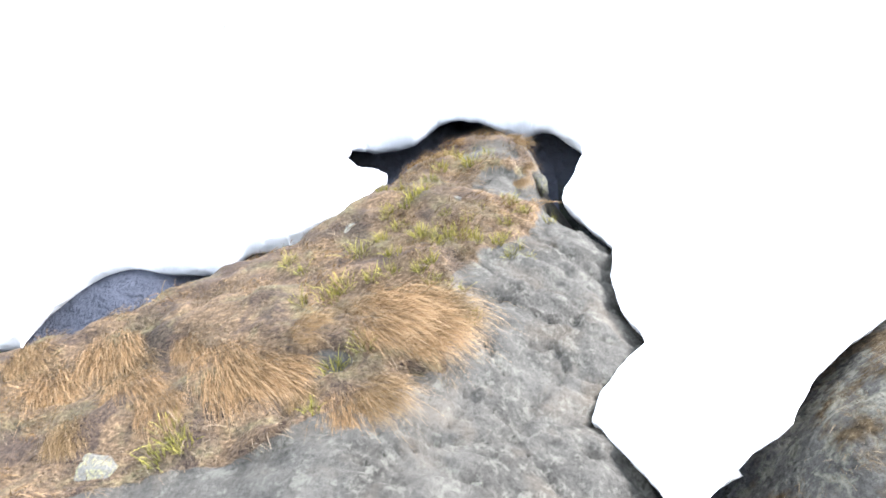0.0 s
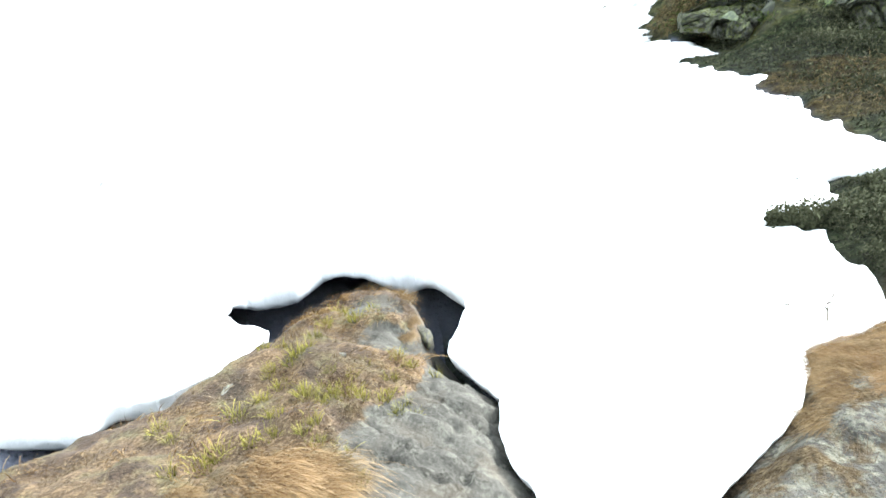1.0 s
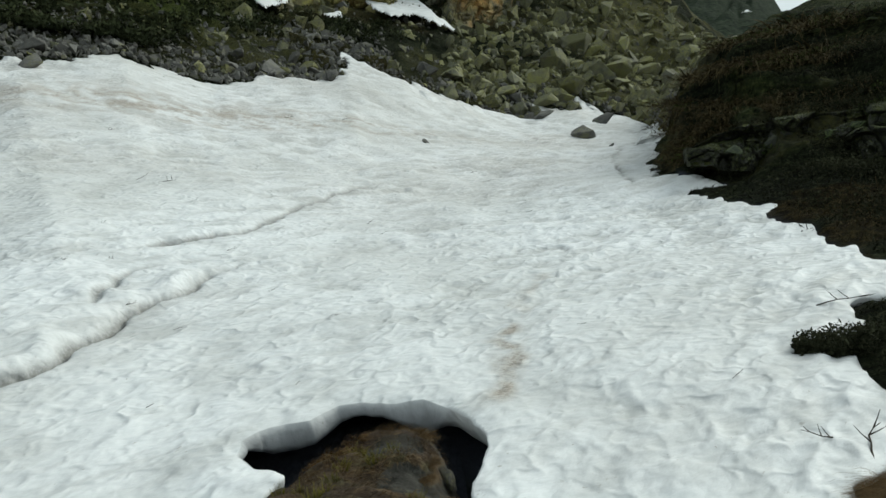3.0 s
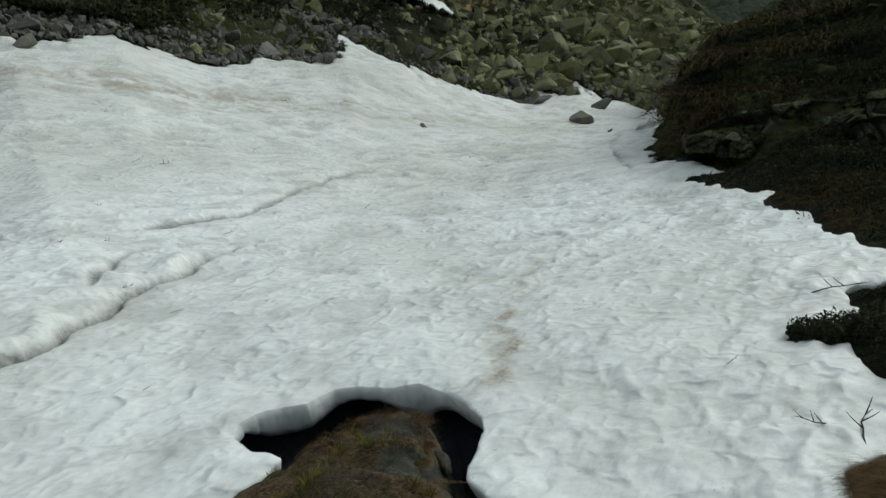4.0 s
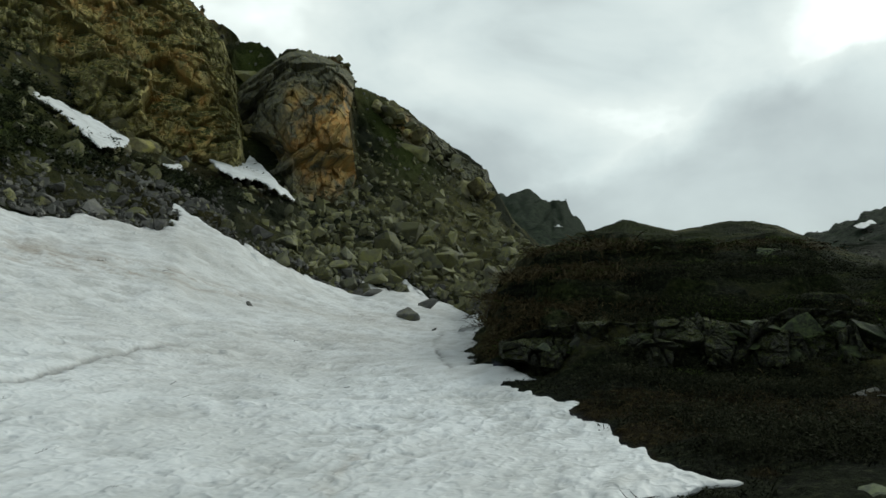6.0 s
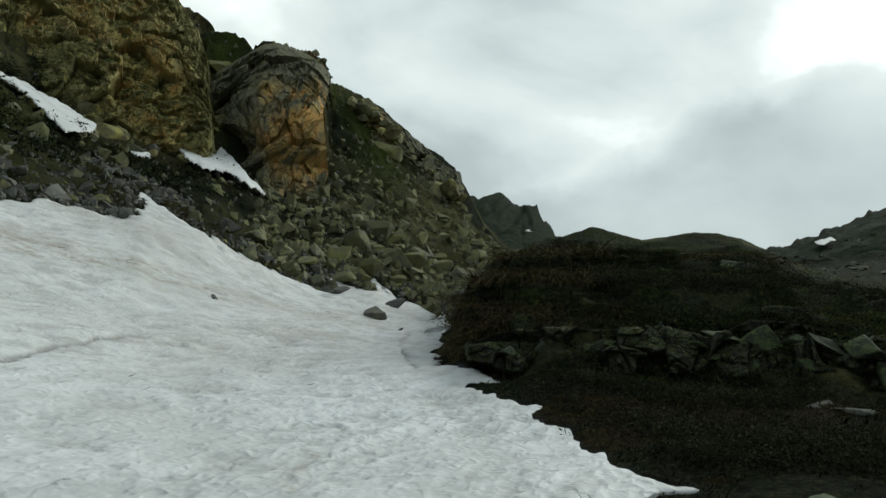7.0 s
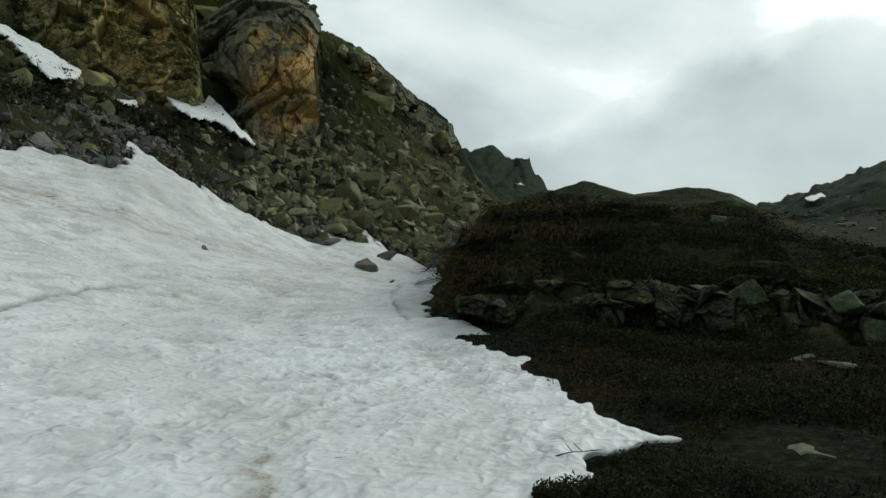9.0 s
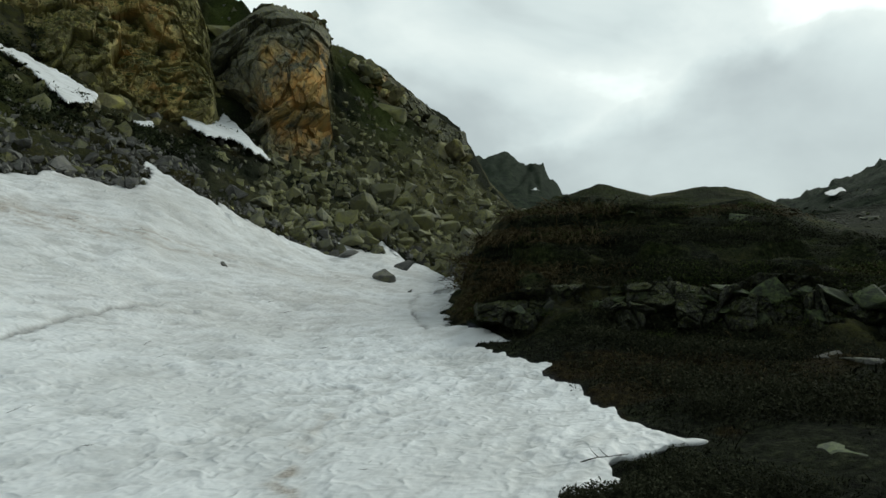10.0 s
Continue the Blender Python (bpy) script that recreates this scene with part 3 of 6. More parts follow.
SNOW, LAND, LEDGE = make_snow(), make_land(), make_ledge()
STONE_LICHEN = rock_material("lichened_boulder", (0.040, 0.041, 0.028), (0.210, 0.208, 0.138), (0.195, 0.195, 0.072), 0.85, 0.9, relief=0.14)
STONE_OCHRE = rock_material("ochre_crag_rock", (0.036, 0.034, 0.020), (0.290, 0.262, 0.135), (0.30, 0.28, 0.085), 0.6, 1.2, relief=0.16)
STONE_GREY = rock_material("grey_boulder", (0.05, 0.05, 0.048), (0.165, 0.162, 0.148), (0.12, 0.12, 0.07), 0.3, 1.1)
STONE_DARK = rock_material("mossy_bank_stone", (0.0140, 0.0154, 0.0140), (0.0588, 0.0630, 0.0504), (0.0868, 0.1008, 0.0392), 0.5, 0.8)
STONE_BANK = rock_material("lichened_bank_stone", (0.035, 0.035, 0.032), (0.090, 0.088, 0.078), (0.150, 0.148, 0.070), 0.45, 0.25)
STONE_MOSSY = rock_material("mossy_outcrop_stone", (0.006, 0.007, 0.006), (0.060, 0.074, 0.046), (0.100, 0.130, 0.050), 0.7, 0.4)
STONE_PALE = rock_material("pale_ledge_stone", (0.045, 0.045, 0.040), (0.11, 0.11, 0.10), (0.16, 0.17, 0.125), 0.5, 0.3)
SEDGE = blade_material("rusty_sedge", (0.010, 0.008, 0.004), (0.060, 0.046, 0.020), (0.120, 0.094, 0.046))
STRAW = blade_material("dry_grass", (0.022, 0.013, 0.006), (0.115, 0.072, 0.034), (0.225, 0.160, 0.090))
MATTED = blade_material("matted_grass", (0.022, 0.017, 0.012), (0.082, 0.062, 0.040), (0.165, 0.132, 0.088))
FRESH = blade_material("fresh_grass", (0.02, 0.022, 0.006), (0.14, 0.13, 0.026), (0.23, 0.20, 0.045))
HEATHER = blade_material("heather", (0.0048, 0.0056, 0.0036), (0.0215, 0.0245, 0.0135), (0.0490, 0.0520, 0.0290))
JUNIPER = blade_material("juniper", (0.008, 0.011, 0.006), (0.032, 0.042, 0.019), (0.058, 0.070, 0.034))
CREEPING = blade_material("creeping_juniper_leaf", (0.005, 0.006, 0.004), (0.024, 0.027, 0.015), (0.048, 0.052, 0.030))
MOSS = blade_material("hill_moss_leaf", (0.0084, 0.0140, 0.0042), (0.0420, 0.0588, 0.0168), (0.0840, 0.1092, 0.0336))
TWIG = plain("weathered_twig", (0.018, 0.015, 0.012), (0.06, 0.05, 0.04), 30)

# ---- the land ----
def make_ground():
    bb, rr = np.meshgrid(np.radians(BEARINGS), RADII, indexing="ij")
    x, y = (-np.sin(bb) * rr).ravel(), (np.cos(bb) * rr).ravel()
    bear, r = np.degrees(bb).ravel(), rr.ravel()
    z = ground_level(x, y, TABLE.ravel())
    p = np.stack([x, y, z], 1)
    s = snow_by(x, y)
    bare = 1 - smooth(s, -1.0, 0.4)
    left = smooth(bear, -29, -27)                       # the mountain side against the dark hill
    slope = left * smooth(r, 34, 46) * bare
    hill = (1 - left) * smooth(r, 12, 16) * (1 - smooth(r, 60, 90))
    outcrop = (1 - left) * smooth(r, 15.5, 17) * (1 - smooth(r, 19.5, 21.5)) + 0.08 * (1 - left) * smooth(r, 27, 31) * (1 - smooth(r, 40, 50))
    corner = smooth(bear, -31, -27) * (1 - smooth(bear, -23.5, -22)) * smooth(r, 16, 20) * (1 - smooth(r, 32, 40))
    def blocks_where(mask, q, seed, tilt):
        v, g = np.zeros(len(q)), np.ones(len(q))
        v[mask], g[mask] = facets(q[mask], seed, tilt)
        return v, g

    on = slope > 0
    big, gap1 = blocks_where(on, p * 0.16, 3, 0.9)
    mid, gap2 = blocks_where(on, p * 0.55, 13, 0.9)
    cliff = slope * smooth(r, 72, 82) * (1 - smooth(r, 124, 140)) * smooth(bear, -14, -11) * (1 - np.exp(-((bear + 4.4) / 2.0) ** 2))
    d = slope * (0.45 * mid + 0.35 * (big + 0.5 * fbm(p * 0.3, 3, 71))) + cliff * (1.6 * big + 0.7 * mid) - cliff * 0.5 * (gap2 < 0.10)
    little, gap3 = blocks_where(np.maximum(outcrop, corner) > 0, p * np.array([0.9, 0.9, 0.6]), 23, 0.8)
    d = d + np.maximum(outcrop, corner) * (0.5 * little + 0.22 * fbm(p * 0.9, 4, 75)) + hill * (0.20 * fbm(p * 0.5, 4, 77) * (1 - 0.6 * smooth(r, 25, 32)) + 0.22 * vnoise(p * np.array([0.16, 0.16, 1.5]), 78))
    # terraces of the hill: small dark steps along its side
    step = z * 1.1 + 0.8 * fbm(p * 0.25, 3, 87)
    step = step - np.floor(step)
    terrace = (1 - left) * smooth(r, 19.0, 20) * (1 - 0.8 * smooth(r, 25, 30)) * (1 - smooth(r, 36, 44)) * smooth(fbm(p * 0.3, 2, 88), -0.6, 0.0)
    d = d + terrace * (0.12 * fbm(p * 1.3, 3, 89)) + terrace * 0.62 * (smooth(step, 0.0, 0.22) * (1 - step) * 1.6 - 0.4)
    distant = smooth(r, 140, 300)
    d = d + (1 - left) * smooth(r, 80, 120) * (1 - smooth(r, 280, 320)) * (0.9 * fbm(p * 0.12, 4, 83, 0.6))
    d = d + distant * r * (0.012 * fbm(p / (r[:, None] + 1) * 26 * np.array([1, 1, 2]), 4, 79, 0.6))
    inward = 0.75 * slope + 0.6 * np.maximum(outcrop, corner)
    flat = np.sqrt(x * x + y * y) + 1e-6
    pts = np.stack([x - x / flat * d * inward, y - y / flat * d * inward, z + d * (1 - 0.4 * inward)], 1)
    # what grows or lies where
    patch = fbm(p * 0.09, 4, 91)
    stone = slope * np.clip(0.28 + 0.8 * patch + 0.7 * cliff, 0, 1)
    stone = np.maximum(stone, np.maximum(outcrop, corner) * np.clip(0.05 + 0.9 * fbm(p * 0.6, 3, 93), 0, 0.5))
    meadow = np.exp(-((bear + 16) / 2.9) ** 2 - ((r - 99) / 8) ** 2) + np.exp(-((bear - 17) / 7) ** 2 - ((r - 52) / 10) ** 2) + np.exp(-((bear + 4.2) / 2.0) ** 2 - ((r - 90) / 11) ** 2)
    meadow = np.clip(meadow * 1.5 + 0.6 * patch * (meadow > 0.15), 0, 1) * slope
    stone = stone * (1 - 0.9 * meadow)
    crest = (1 - left) * smooth(r, 29.5, 31.5) * (1 - smooth(r, 42, 50))
    stone = np.maximum(stone, crest * np.clip(-0.25 + 1.6 * fbm(p * np.array([0.3, 0.3, 1.2]), 3, 97), 0, 0.6))
    band = vnoise(np.stack([x * 0.10, y * 0.10, z * 2.3], 1), 98) + 0.5 * fbm(p * 0.8, 3, 99)
    clump = fbm(np.stack([x, y, 0 * x], 1) * 0.9, 3, 47) + 0.6 * fbm(np.stack([x, y, 0 * x], 1) * 0.3, 2, 48)
    bands = (1 - left) * np.where(r > 15, smooth(band, 0.3, 0.7) * 0.22, smooth(clump, 0.05, 0.25)) * (r < 60)
    bank = (bear < -15) * smooth(x + 0.3 * fbm(p * 1.5, 2, 95), 0.3, 0.9) * (1 - smooth(r, 4.2, 5.6))
    bands = bands * smooth(bear, -130, -95)
    bands = bands + slope * 0.75 * (1 - smooth(r, 70, 82)) * (bear > -12) * smooth(fbm(p * 0.11, 3, 94), -0.15, 0.3)
    green = np.clip(meadow + hill * smooth(r, 15, 20) * (0.22 * smooth(-band, 0.05, 0.5) + 0.15 * crest), 0, 1)
    rust = cliff * np.exp(-((bear + 11) / 2.2) ** 2) + 0.5 * cliff * smooth(bear, -5, 2)
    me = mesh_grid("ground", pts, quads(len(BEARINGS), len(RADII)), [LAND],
                   [("stone", stone), ("green", green), ("rust", np.clip(rust, 0, 1)), ("sedge", np.clip(bands, 0, 1)), ("bank", bank), ("terrace", 0.42 * (1 - left) * smooth(r, 15, 19) * (1 - smooth(r, 60, 80))), ("scale", smooth(r, 95, 135) * (1 - left) + left * smooth(r, 140, 180)), ("hollow_shade", smooth(s, -0.05, 0.3) * (r < 30) + (r < 6) * (x < 0.3) * smooth(y, 2.3, 3.0))])
    ob = tagged(new("ground", me), "rocky mountain ground with dark heath, turf, scree and cliffs", "ground", kind="structure")
    return ob, pts


GROUND, GROUND_POINTS = make_ground()
GROUND_Z = GROUND_POINTS[:, 2].reshape(len(BEARINGS), len(RADII))


def make_snowfield():
    bear = np.radians(np.concatenate([np.arange(-50, 58, 0.22), np.arange(58, 83, 1.0)]))
    rad = np.geomspace(1.3, 64, 600)
    bb, rr = np.meshgrid(bear, rad, indexing="ij")
    x, y = (-np.sin(bb) * rr).ravel(), (np.cos(bb) * rr).ravel()
    s = snow_by(x, y)
    f = quads(len(bear), len(rad))
    mid = s[f].mean(1) > 0
    f = f[mid]
    # edges that only one face has form the rim
    e = np.concatenate([f[:, [0, 1]], f[:, [1, 2]], f[:, [2, 3]], f[:, [3, 0]]])
    key = np.sort(e, 1)
    key = key[:, 0] * len(x) + key[:, 1]
    _, first, count = np.unique(key, return_index=True, return_counts=True)
    rim = e[first[count == 1]]
    verts = np.unique(rim)
    for _ in range(3):
        h = 0.01 * np.hypot(x[verts], y[verts])
        s0 = snow_by(x[verts], y[verts])
        gx = (snow_by(x[verts] + h, y[verts]) - s0) / h
        gy = (snow_by(x[verts], y[verts] + h) - s0) / h
        g2 = np.maximum(gx * gx + gy * gy, 0.3)
        x[verts] -= (s0 * gx / g2).clip(-0.5, 0.5)
        y[verts] -= (s0 * gy / g2).clip(-0.5, 0.5)
    s = np.maximum(snow_by(x, y), 0)
    r = np.hypot(x, y)
    z = snow_level(x, y)
    soft = snow_bed(x, y)
    z = z - np.where(r < 7, 0.010, 0.025) * np.exp(-s / 0.05) + 0.02 * np.exp(-((s - 0.25) / 0.2) ** 2)
    pts = [np.stack([x, y, z], 1)]
    # the rim turns down and under
    h = np.maximum(0.12, 0.03 * r[verts])
    flat = np.stack([x[verts], y[verts], 0 * h], 1)
    gx = inside_by(flat + np.stack([h, 0 * h, 0 * h], 1), SNOW_OUTLINE) - inside_by(flat - np.stack([h, 0 * h, 0 * h], 1), SNOW_OUTLINE)
    gy = inside_by(flat + np.stack([0 * h, h, 0 * h], 1), SNOW_OUTLINE) - inside_by(flat - np.stack([0 * h, h, 0 * h], 1), SNOW_OUTLINE)
    way = np.stack([gx, gy], 1) / np.maximum(np.hypot(gx, gy), 1e-6)[:, None]
    grow = 1 + smooth(r[verts], 10, 40) * 1.5
    deep = np.exp(-((x[verts] + 0.35) ** 2 + (y[verts] - 4.8) ** 2) / 1.3)
    index = np.full(len(x), -1)
    index[verts] = np.arange(len(verts))
    prev, faces, base = verts, [f], len(x)
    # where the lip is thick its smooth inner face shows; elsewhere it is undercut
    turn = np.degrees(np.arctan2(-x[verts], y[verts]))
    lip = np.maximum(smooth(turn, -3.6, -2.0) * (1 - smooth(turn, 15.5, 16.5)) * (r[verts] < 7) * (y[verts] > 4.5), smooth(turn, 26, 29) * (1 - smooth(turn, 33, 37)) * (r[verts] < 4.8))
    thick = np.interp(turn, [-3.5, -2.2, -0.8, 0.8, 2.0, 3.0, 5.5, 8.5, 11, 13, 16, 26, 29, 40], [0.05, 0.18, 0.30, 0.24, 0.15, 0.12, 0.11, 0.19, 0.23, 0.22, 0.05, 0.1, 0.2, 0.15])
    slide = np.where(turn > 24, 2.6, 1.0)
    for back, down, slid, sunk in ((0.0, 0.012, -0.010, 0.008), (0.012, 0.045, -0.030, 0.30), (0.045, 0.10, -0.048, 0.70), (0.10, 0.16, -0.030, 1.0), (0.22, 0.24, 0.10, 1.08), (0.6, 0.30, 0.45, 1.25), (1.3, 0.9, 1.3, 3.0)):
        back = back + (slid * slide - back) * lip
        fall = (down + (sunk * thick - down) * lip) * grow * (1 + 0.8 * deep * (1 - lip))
        ring = np.stack([x[verts] + way[:, 0] * back * grow, y[verts] + way[:, 1] * back * grow, z[verts] - fall], 1)
        pts.append(ring)
        ids = base + np.arange(len(verts))
        a, c = index[rim[:, 0]], index[rim[:, 1]]
        faces.append(np.stack([prev[a] if prev is not verts else rim[:, 0], ids[a], ids[c], prev[c] if prev is not verts else rim[:, 1]], 1))
        prev, base = ids, base + len(verts)
    pts, faces = np.concatenate(pts), np.concatenate(faces)
    px, py = pts[:, 0], pts[:, 1]
    q = np.stack([px, py, 0 * px], 1)
    # blown dirt: under the cliff, and a strip that runs out from the hole
    patch = np.exp(-((px + 5.6 - 1.1 * (py - 29.4)) / 4.6) ** 2 - ((py - 29.4 - 0.45 * (px + 5.6)) / 2.4) ** 2)
    dirt = 1.1 * patch * np.clip(0.45 + 1.1 * fbm(q * np.array([1.3, 1.7, 1.0]), 4, 65, 0.75), 0, 1) + 0.18 * smooth(py, 14, 30)
    line = np.interp(py, [5.0, 5.7, 6.9, 9, 12], [0.55, 0.88, 1.05, 1.9, 3.0])
    dirt += 1.35 * np.clip(0.6 + fbm(q * 4, 3, 66), 0, 1) * np.exp(-((px - line + 0.10 * fbm(q * 3, 2, 63)) / 0.13) ** 2) * smooth(py, 4.9, 5.5) * (1 - 0.6 * smooth(py, 6.6, 8.0)) * (1 - smooth(py, 9.5, 10.5))
    cleft_dark = np.clip(0.95 * fold_dark(px, py), 0, 1)
    # painted shade on the lip's inner face, stronger from ring to ring
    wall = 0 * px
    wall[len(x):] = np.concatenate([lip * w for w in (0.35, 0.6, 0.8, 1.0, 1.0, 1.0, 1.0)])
    dirt += 0.25 * np.clip(fbm(q * 0.2, 3, 61), 0, 1)
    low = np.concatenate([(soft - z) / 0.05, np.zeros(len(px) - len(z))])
    used = np.unique(faces)
    short = np.full(len(pts), -1)
    short[used] = np.arange(len(used))
    me = mesh_grid("snowfield", pts[used], short[faces][:, ::-1], [SNOW], [("dirt", np.clip(dirt, 0, 1)[used]), ("cleft_dark", cleft_dark[used]), ("wall", wall[used]), ("hollow", np.clip(low, 0, 1)[used])])
    return tagged(new("snowfield", me), "old rippled snow, greyer in its hollows, with dust and crumbs, hollowed at its edge", "snow", kind="structure")


make_snowfield()


# ---- the rock ledge underfoot ----
def ledge_level(x, y):
    p = np.stack([x, y, 0 * x], 1)
    s = inside_by(p, SPUR_OUTLINE)
    top = -0.03 - 0.085 * np.clip(y, 0, 9) - 0.03 * np.clip(-x, 0, 9) + 0.05 * fbm(p * 1.5, 3, 101)
    # the bare slab leans to the hollow beside the ledge
    right = np.interp(y, [1.2, 1.6, 1.95, 2.15, 2.43, 2.6, 3.2, 3.8, 4.1, 4.4], [0.52, 0.38, 0.34, 0.4, 0.55, 0.5, 0.54, 0.36, 0.5, 0.85])
    slab = -0.68 + 0.46 * (right - x)
    bent = p + 0.10 * np.stack([fbm(p * 2.5, 2, 111), fbm(p * 2.5, 2, 112), 0 * x], 1)
    blocks, gap = facets(bent * np.array([2.0, 3.4, 1.0]) + 5, 103, 0.6)
    chips, gap2 = facets(bent * np.array([6.0, 9.0, 1.0]) + 2, 113, 0.6)
    lay = y * 5.5 + 1.3 * x + 0.8 * fbm(p * 1.7, 3, 116)
    slab = slab + 0.040 * blocks + 0.014 * chips - 0.035 * (1 - smooth(gap, 0.0, 0.05)) + 0.022 * (lay - np.floor(lay) - 0.5) + 0.018 * fbm(p * 4, 4, 114, 0.6) + 0.007 * fbm(p * 22, 2, 115)
    k = 0.05
    z = -k * np.log(np.exp(-top / k) + np.exp(-slab / k))
    z = np.minimum(z, top + 0.02)
    sink = 0.35 - 0.27 * smooth(x, -0.3, 0.0) * (1 - smooth(y, 3.3, 3.8))
    z = np.where(s > 0, z - sink * np.exp(-s / 0.10), -0.6 + 1.9 * s - sink)
    # bare rock where the crest breaks off towards the slab and the standing place
    crest = np.interp(y, [1.2, 1.7, 1.95, 2.3, 2.65, 3.05, 3.6, 4.2], [-2.6, -0.85, -0.48, -0.34, -0.36, -0.06, 0.02, 0.05])
    turf = smooth(crest - x + 0.10 * fbm(p * 3.5, 3, 105), -0.04, 0.06) * smooth(s, 0.0, 0.08)
    hollow = np.exp(-((x + 0.93) / 0.20) ** 2 - ((y - 2.05) / 0.09) ** 2)
    bareplace = np.maximum(np.exp(-((x + 0.12) / 0.25) ** 2 - ((y - 3.75) / 0.3) ** 2), np.exp(-((x + 0.20) / 0.26) ** 2 - ((y - 4.25) / 0.26) ** 2))
    turf = turf * (1 - smooth(bareplace, 0.4, 0.7)) * (1 - smooth(hollow, 0.4, 0.7))
    z = z + turf * (0.05 + 0.05 * fbm(p * 3.2, 3, 107)) + 0.012 * fbm(p * 9, 3, 109) + 0.02 * smooth(y, 3.9, 4.6) * (s > 0)
    return z, turf


def make_ledge_mesh():
    xs, ys = np.arange(-4.3, 0.85, 0.024), np.arange(-1.5, 4.95, 0.024)
    xx, yy = np.meshgrid(xs, ys, indexing="ij")
    x, y = xx.ravel(), yy.ravel()
    z, turf = ledge_level(x, y)
    f = quads(len(xs), len(ys))
    f = f[z[f].max(1) > -1.6]
    me = mesh_grid("rock_ledge", np.stack([x, y, z], 1), f[:, ::-1], [LEDGE], [("turf", turf)])
    return tagged(new("rock_ledge", me), "grey rock ledge with a mat of brown moss and dry grass", "rock", kind="structure")


make_ledge_mesh()


# ---- stones ----
def stone_mesh(name, seed, mats, sub=2, cuts=14, squash=(1, 0.8, 0.65)):
    """An angular stone about 1 m across: the hull of scattered corners, edges worn, faces roughened."""
    rnd = random.Random(seed)
    bm = bmesh.new()
    for _ in range(cuts):
        v = Vector((rnd.gauss(0, 1), rnd.gauss(0, 1), rnd.gauss(0, 1))).normalized()
        v = v * 0.5 / max(abs(v.x), abs(v.y), abs(v.z)) ** rnd.uniform(0.4, 0.9)
        bm.verts.new((v.x * squash[0] * 0.8, v.y * squash[1] * 0.8, v.z * squash[2] * 0.8))
    hull = bmesh.ops.convex_hull(bm, input=bm.verts)
    bmesh.ops.delete(bm, geom=[g for g in hull["geom_interior"] if isinstance(g, bmesh.types.BMVert)], context="VERTS")
    bmesh.ops.dissolve_limit(bm, angle_limit=0.2, verts=bm.verts, edges=bm.edges)
    if sub > 1:
        bmesh.ops.bevel(bm, geom=bm.edges[:], offset=0.022, segments=1, affect="EDGES", clamp_overlap=True)
        bmesh.ops.triangulate(bm, faces=bm.faces)
        bmesh.ops.subdivide_edges(bm, edges=[e for e in bm.edges if e.calc_length() > 0.2], cuts=2 if sub > 2 else 1)
        for v in bm.verts:
            v.co += 0.022 * noise.noise_vector(v.co * 5 + Vector((seed, 0, 0)))
    bmesh.ops.triangulate(bm, faces=bm.faces)
    me = bpy.data.meshes.new(name)
    bm.to_mesh(me)
    bm.free()
    for mt in mats:
        me.materials.append(mt)
    return me


def drop(x, y):
    """The height of the bare ground."""
    return float(lookup(GROUND_Z, np.array([x]), np.array([y]))[0])


def put_stone(name, me, x, y, z, size, rnd, label, group="", squash=1.0, lean=1.0):
    ob = new(name, me)
    ob.matrix_world = Matrix.LocRotScale((x, y, z), Euler((lean * rnd.uniform(-0.3, 0.3), lean * rnd.gauss(0.3, 0.35), rnd.gauss(0, 0.7) + rnd.choice((0, 3.14)))), (size, size, size * squash))
    return tagged(ob, label, "boulder", group)


def angle_table():
    """Angles of sight from the ledge's eye height to the bare ground."""
    return np.degrees(np.arctan2(GROUND_Z - EYE, RADII[None, :]))


SIGHT = angle_table()


def on_land(bearing, angle, nearest=4.0):
    """The first place out along a bearing where the land rises to that angle of sight."""
    i = int(np.argmin(abs(BEARINGS - bearing)))
    j = np.nonzero((SIGHT[i] >= angle) & (RADII > nearest))[0]
    r = float(RADII[j[0]]) if len(j) else 60.0
    return at_bearing(bearing, r)


def snow_at(x, y):
    return float(snow_by(np.array([x]), np.array([y]))[0])


RND = random.Random(5)
LICHEN_FORMS = [stone_mesh("boulder", 10 + i, [STONE_LICHEN], squash=(1, RND.uniform(0.6, 0.95), RND.uniform(0.35, 0.7))) for i in range(8)]
GREY_FORMS = [stone_mesh("boulder", 30 + i, [STONE_GREY], squash=(1, RND.uniform(0.65, 0.95), RND.uniform(0.45, 0.7))) for i in range(6)]
BANK_FORMS = [stone_mesh("bank_stone", 110 + i, [STONE_BANK], 3, 24, squash=(1, RND.uniform(0.6, 0.9), 0.6)) for i in range(4)]
BLOCK_FORMS = [stone_mesh("crag_block", 50 + i, [STONE_OCHRE], 3, 16, squash=(1, RND.uniform(0.7, 0.95), RND.uniform(0.6, 0.9))) for i in range(6)]
DARK_FORMS = [stone_mesh("outcrop_stone", 70 + i, [STONE_DARK], 3, 12, squash=(1, RND.uniform(0.6, 0.9), RND.uniform(0.5, 0.8))) for i in range(6)]
MOSSY_FORMS = [stone_mesh("outcrop_stone", 80 + i, [STONE_MOSSY], 3, 9, squash=(1, RND.uniform(0.6, 0.9), RND.uniform(0.5, 0.8))) for i in range(6)]
PALE_FORMS = [stone_mesh("pale_stone", 90 + i, [STONE_PALE], 3, 10, squash=(1, RND.uniform(0.6, 0.9), RND.uniform(0.4, 0.6))) for i in range(4)]


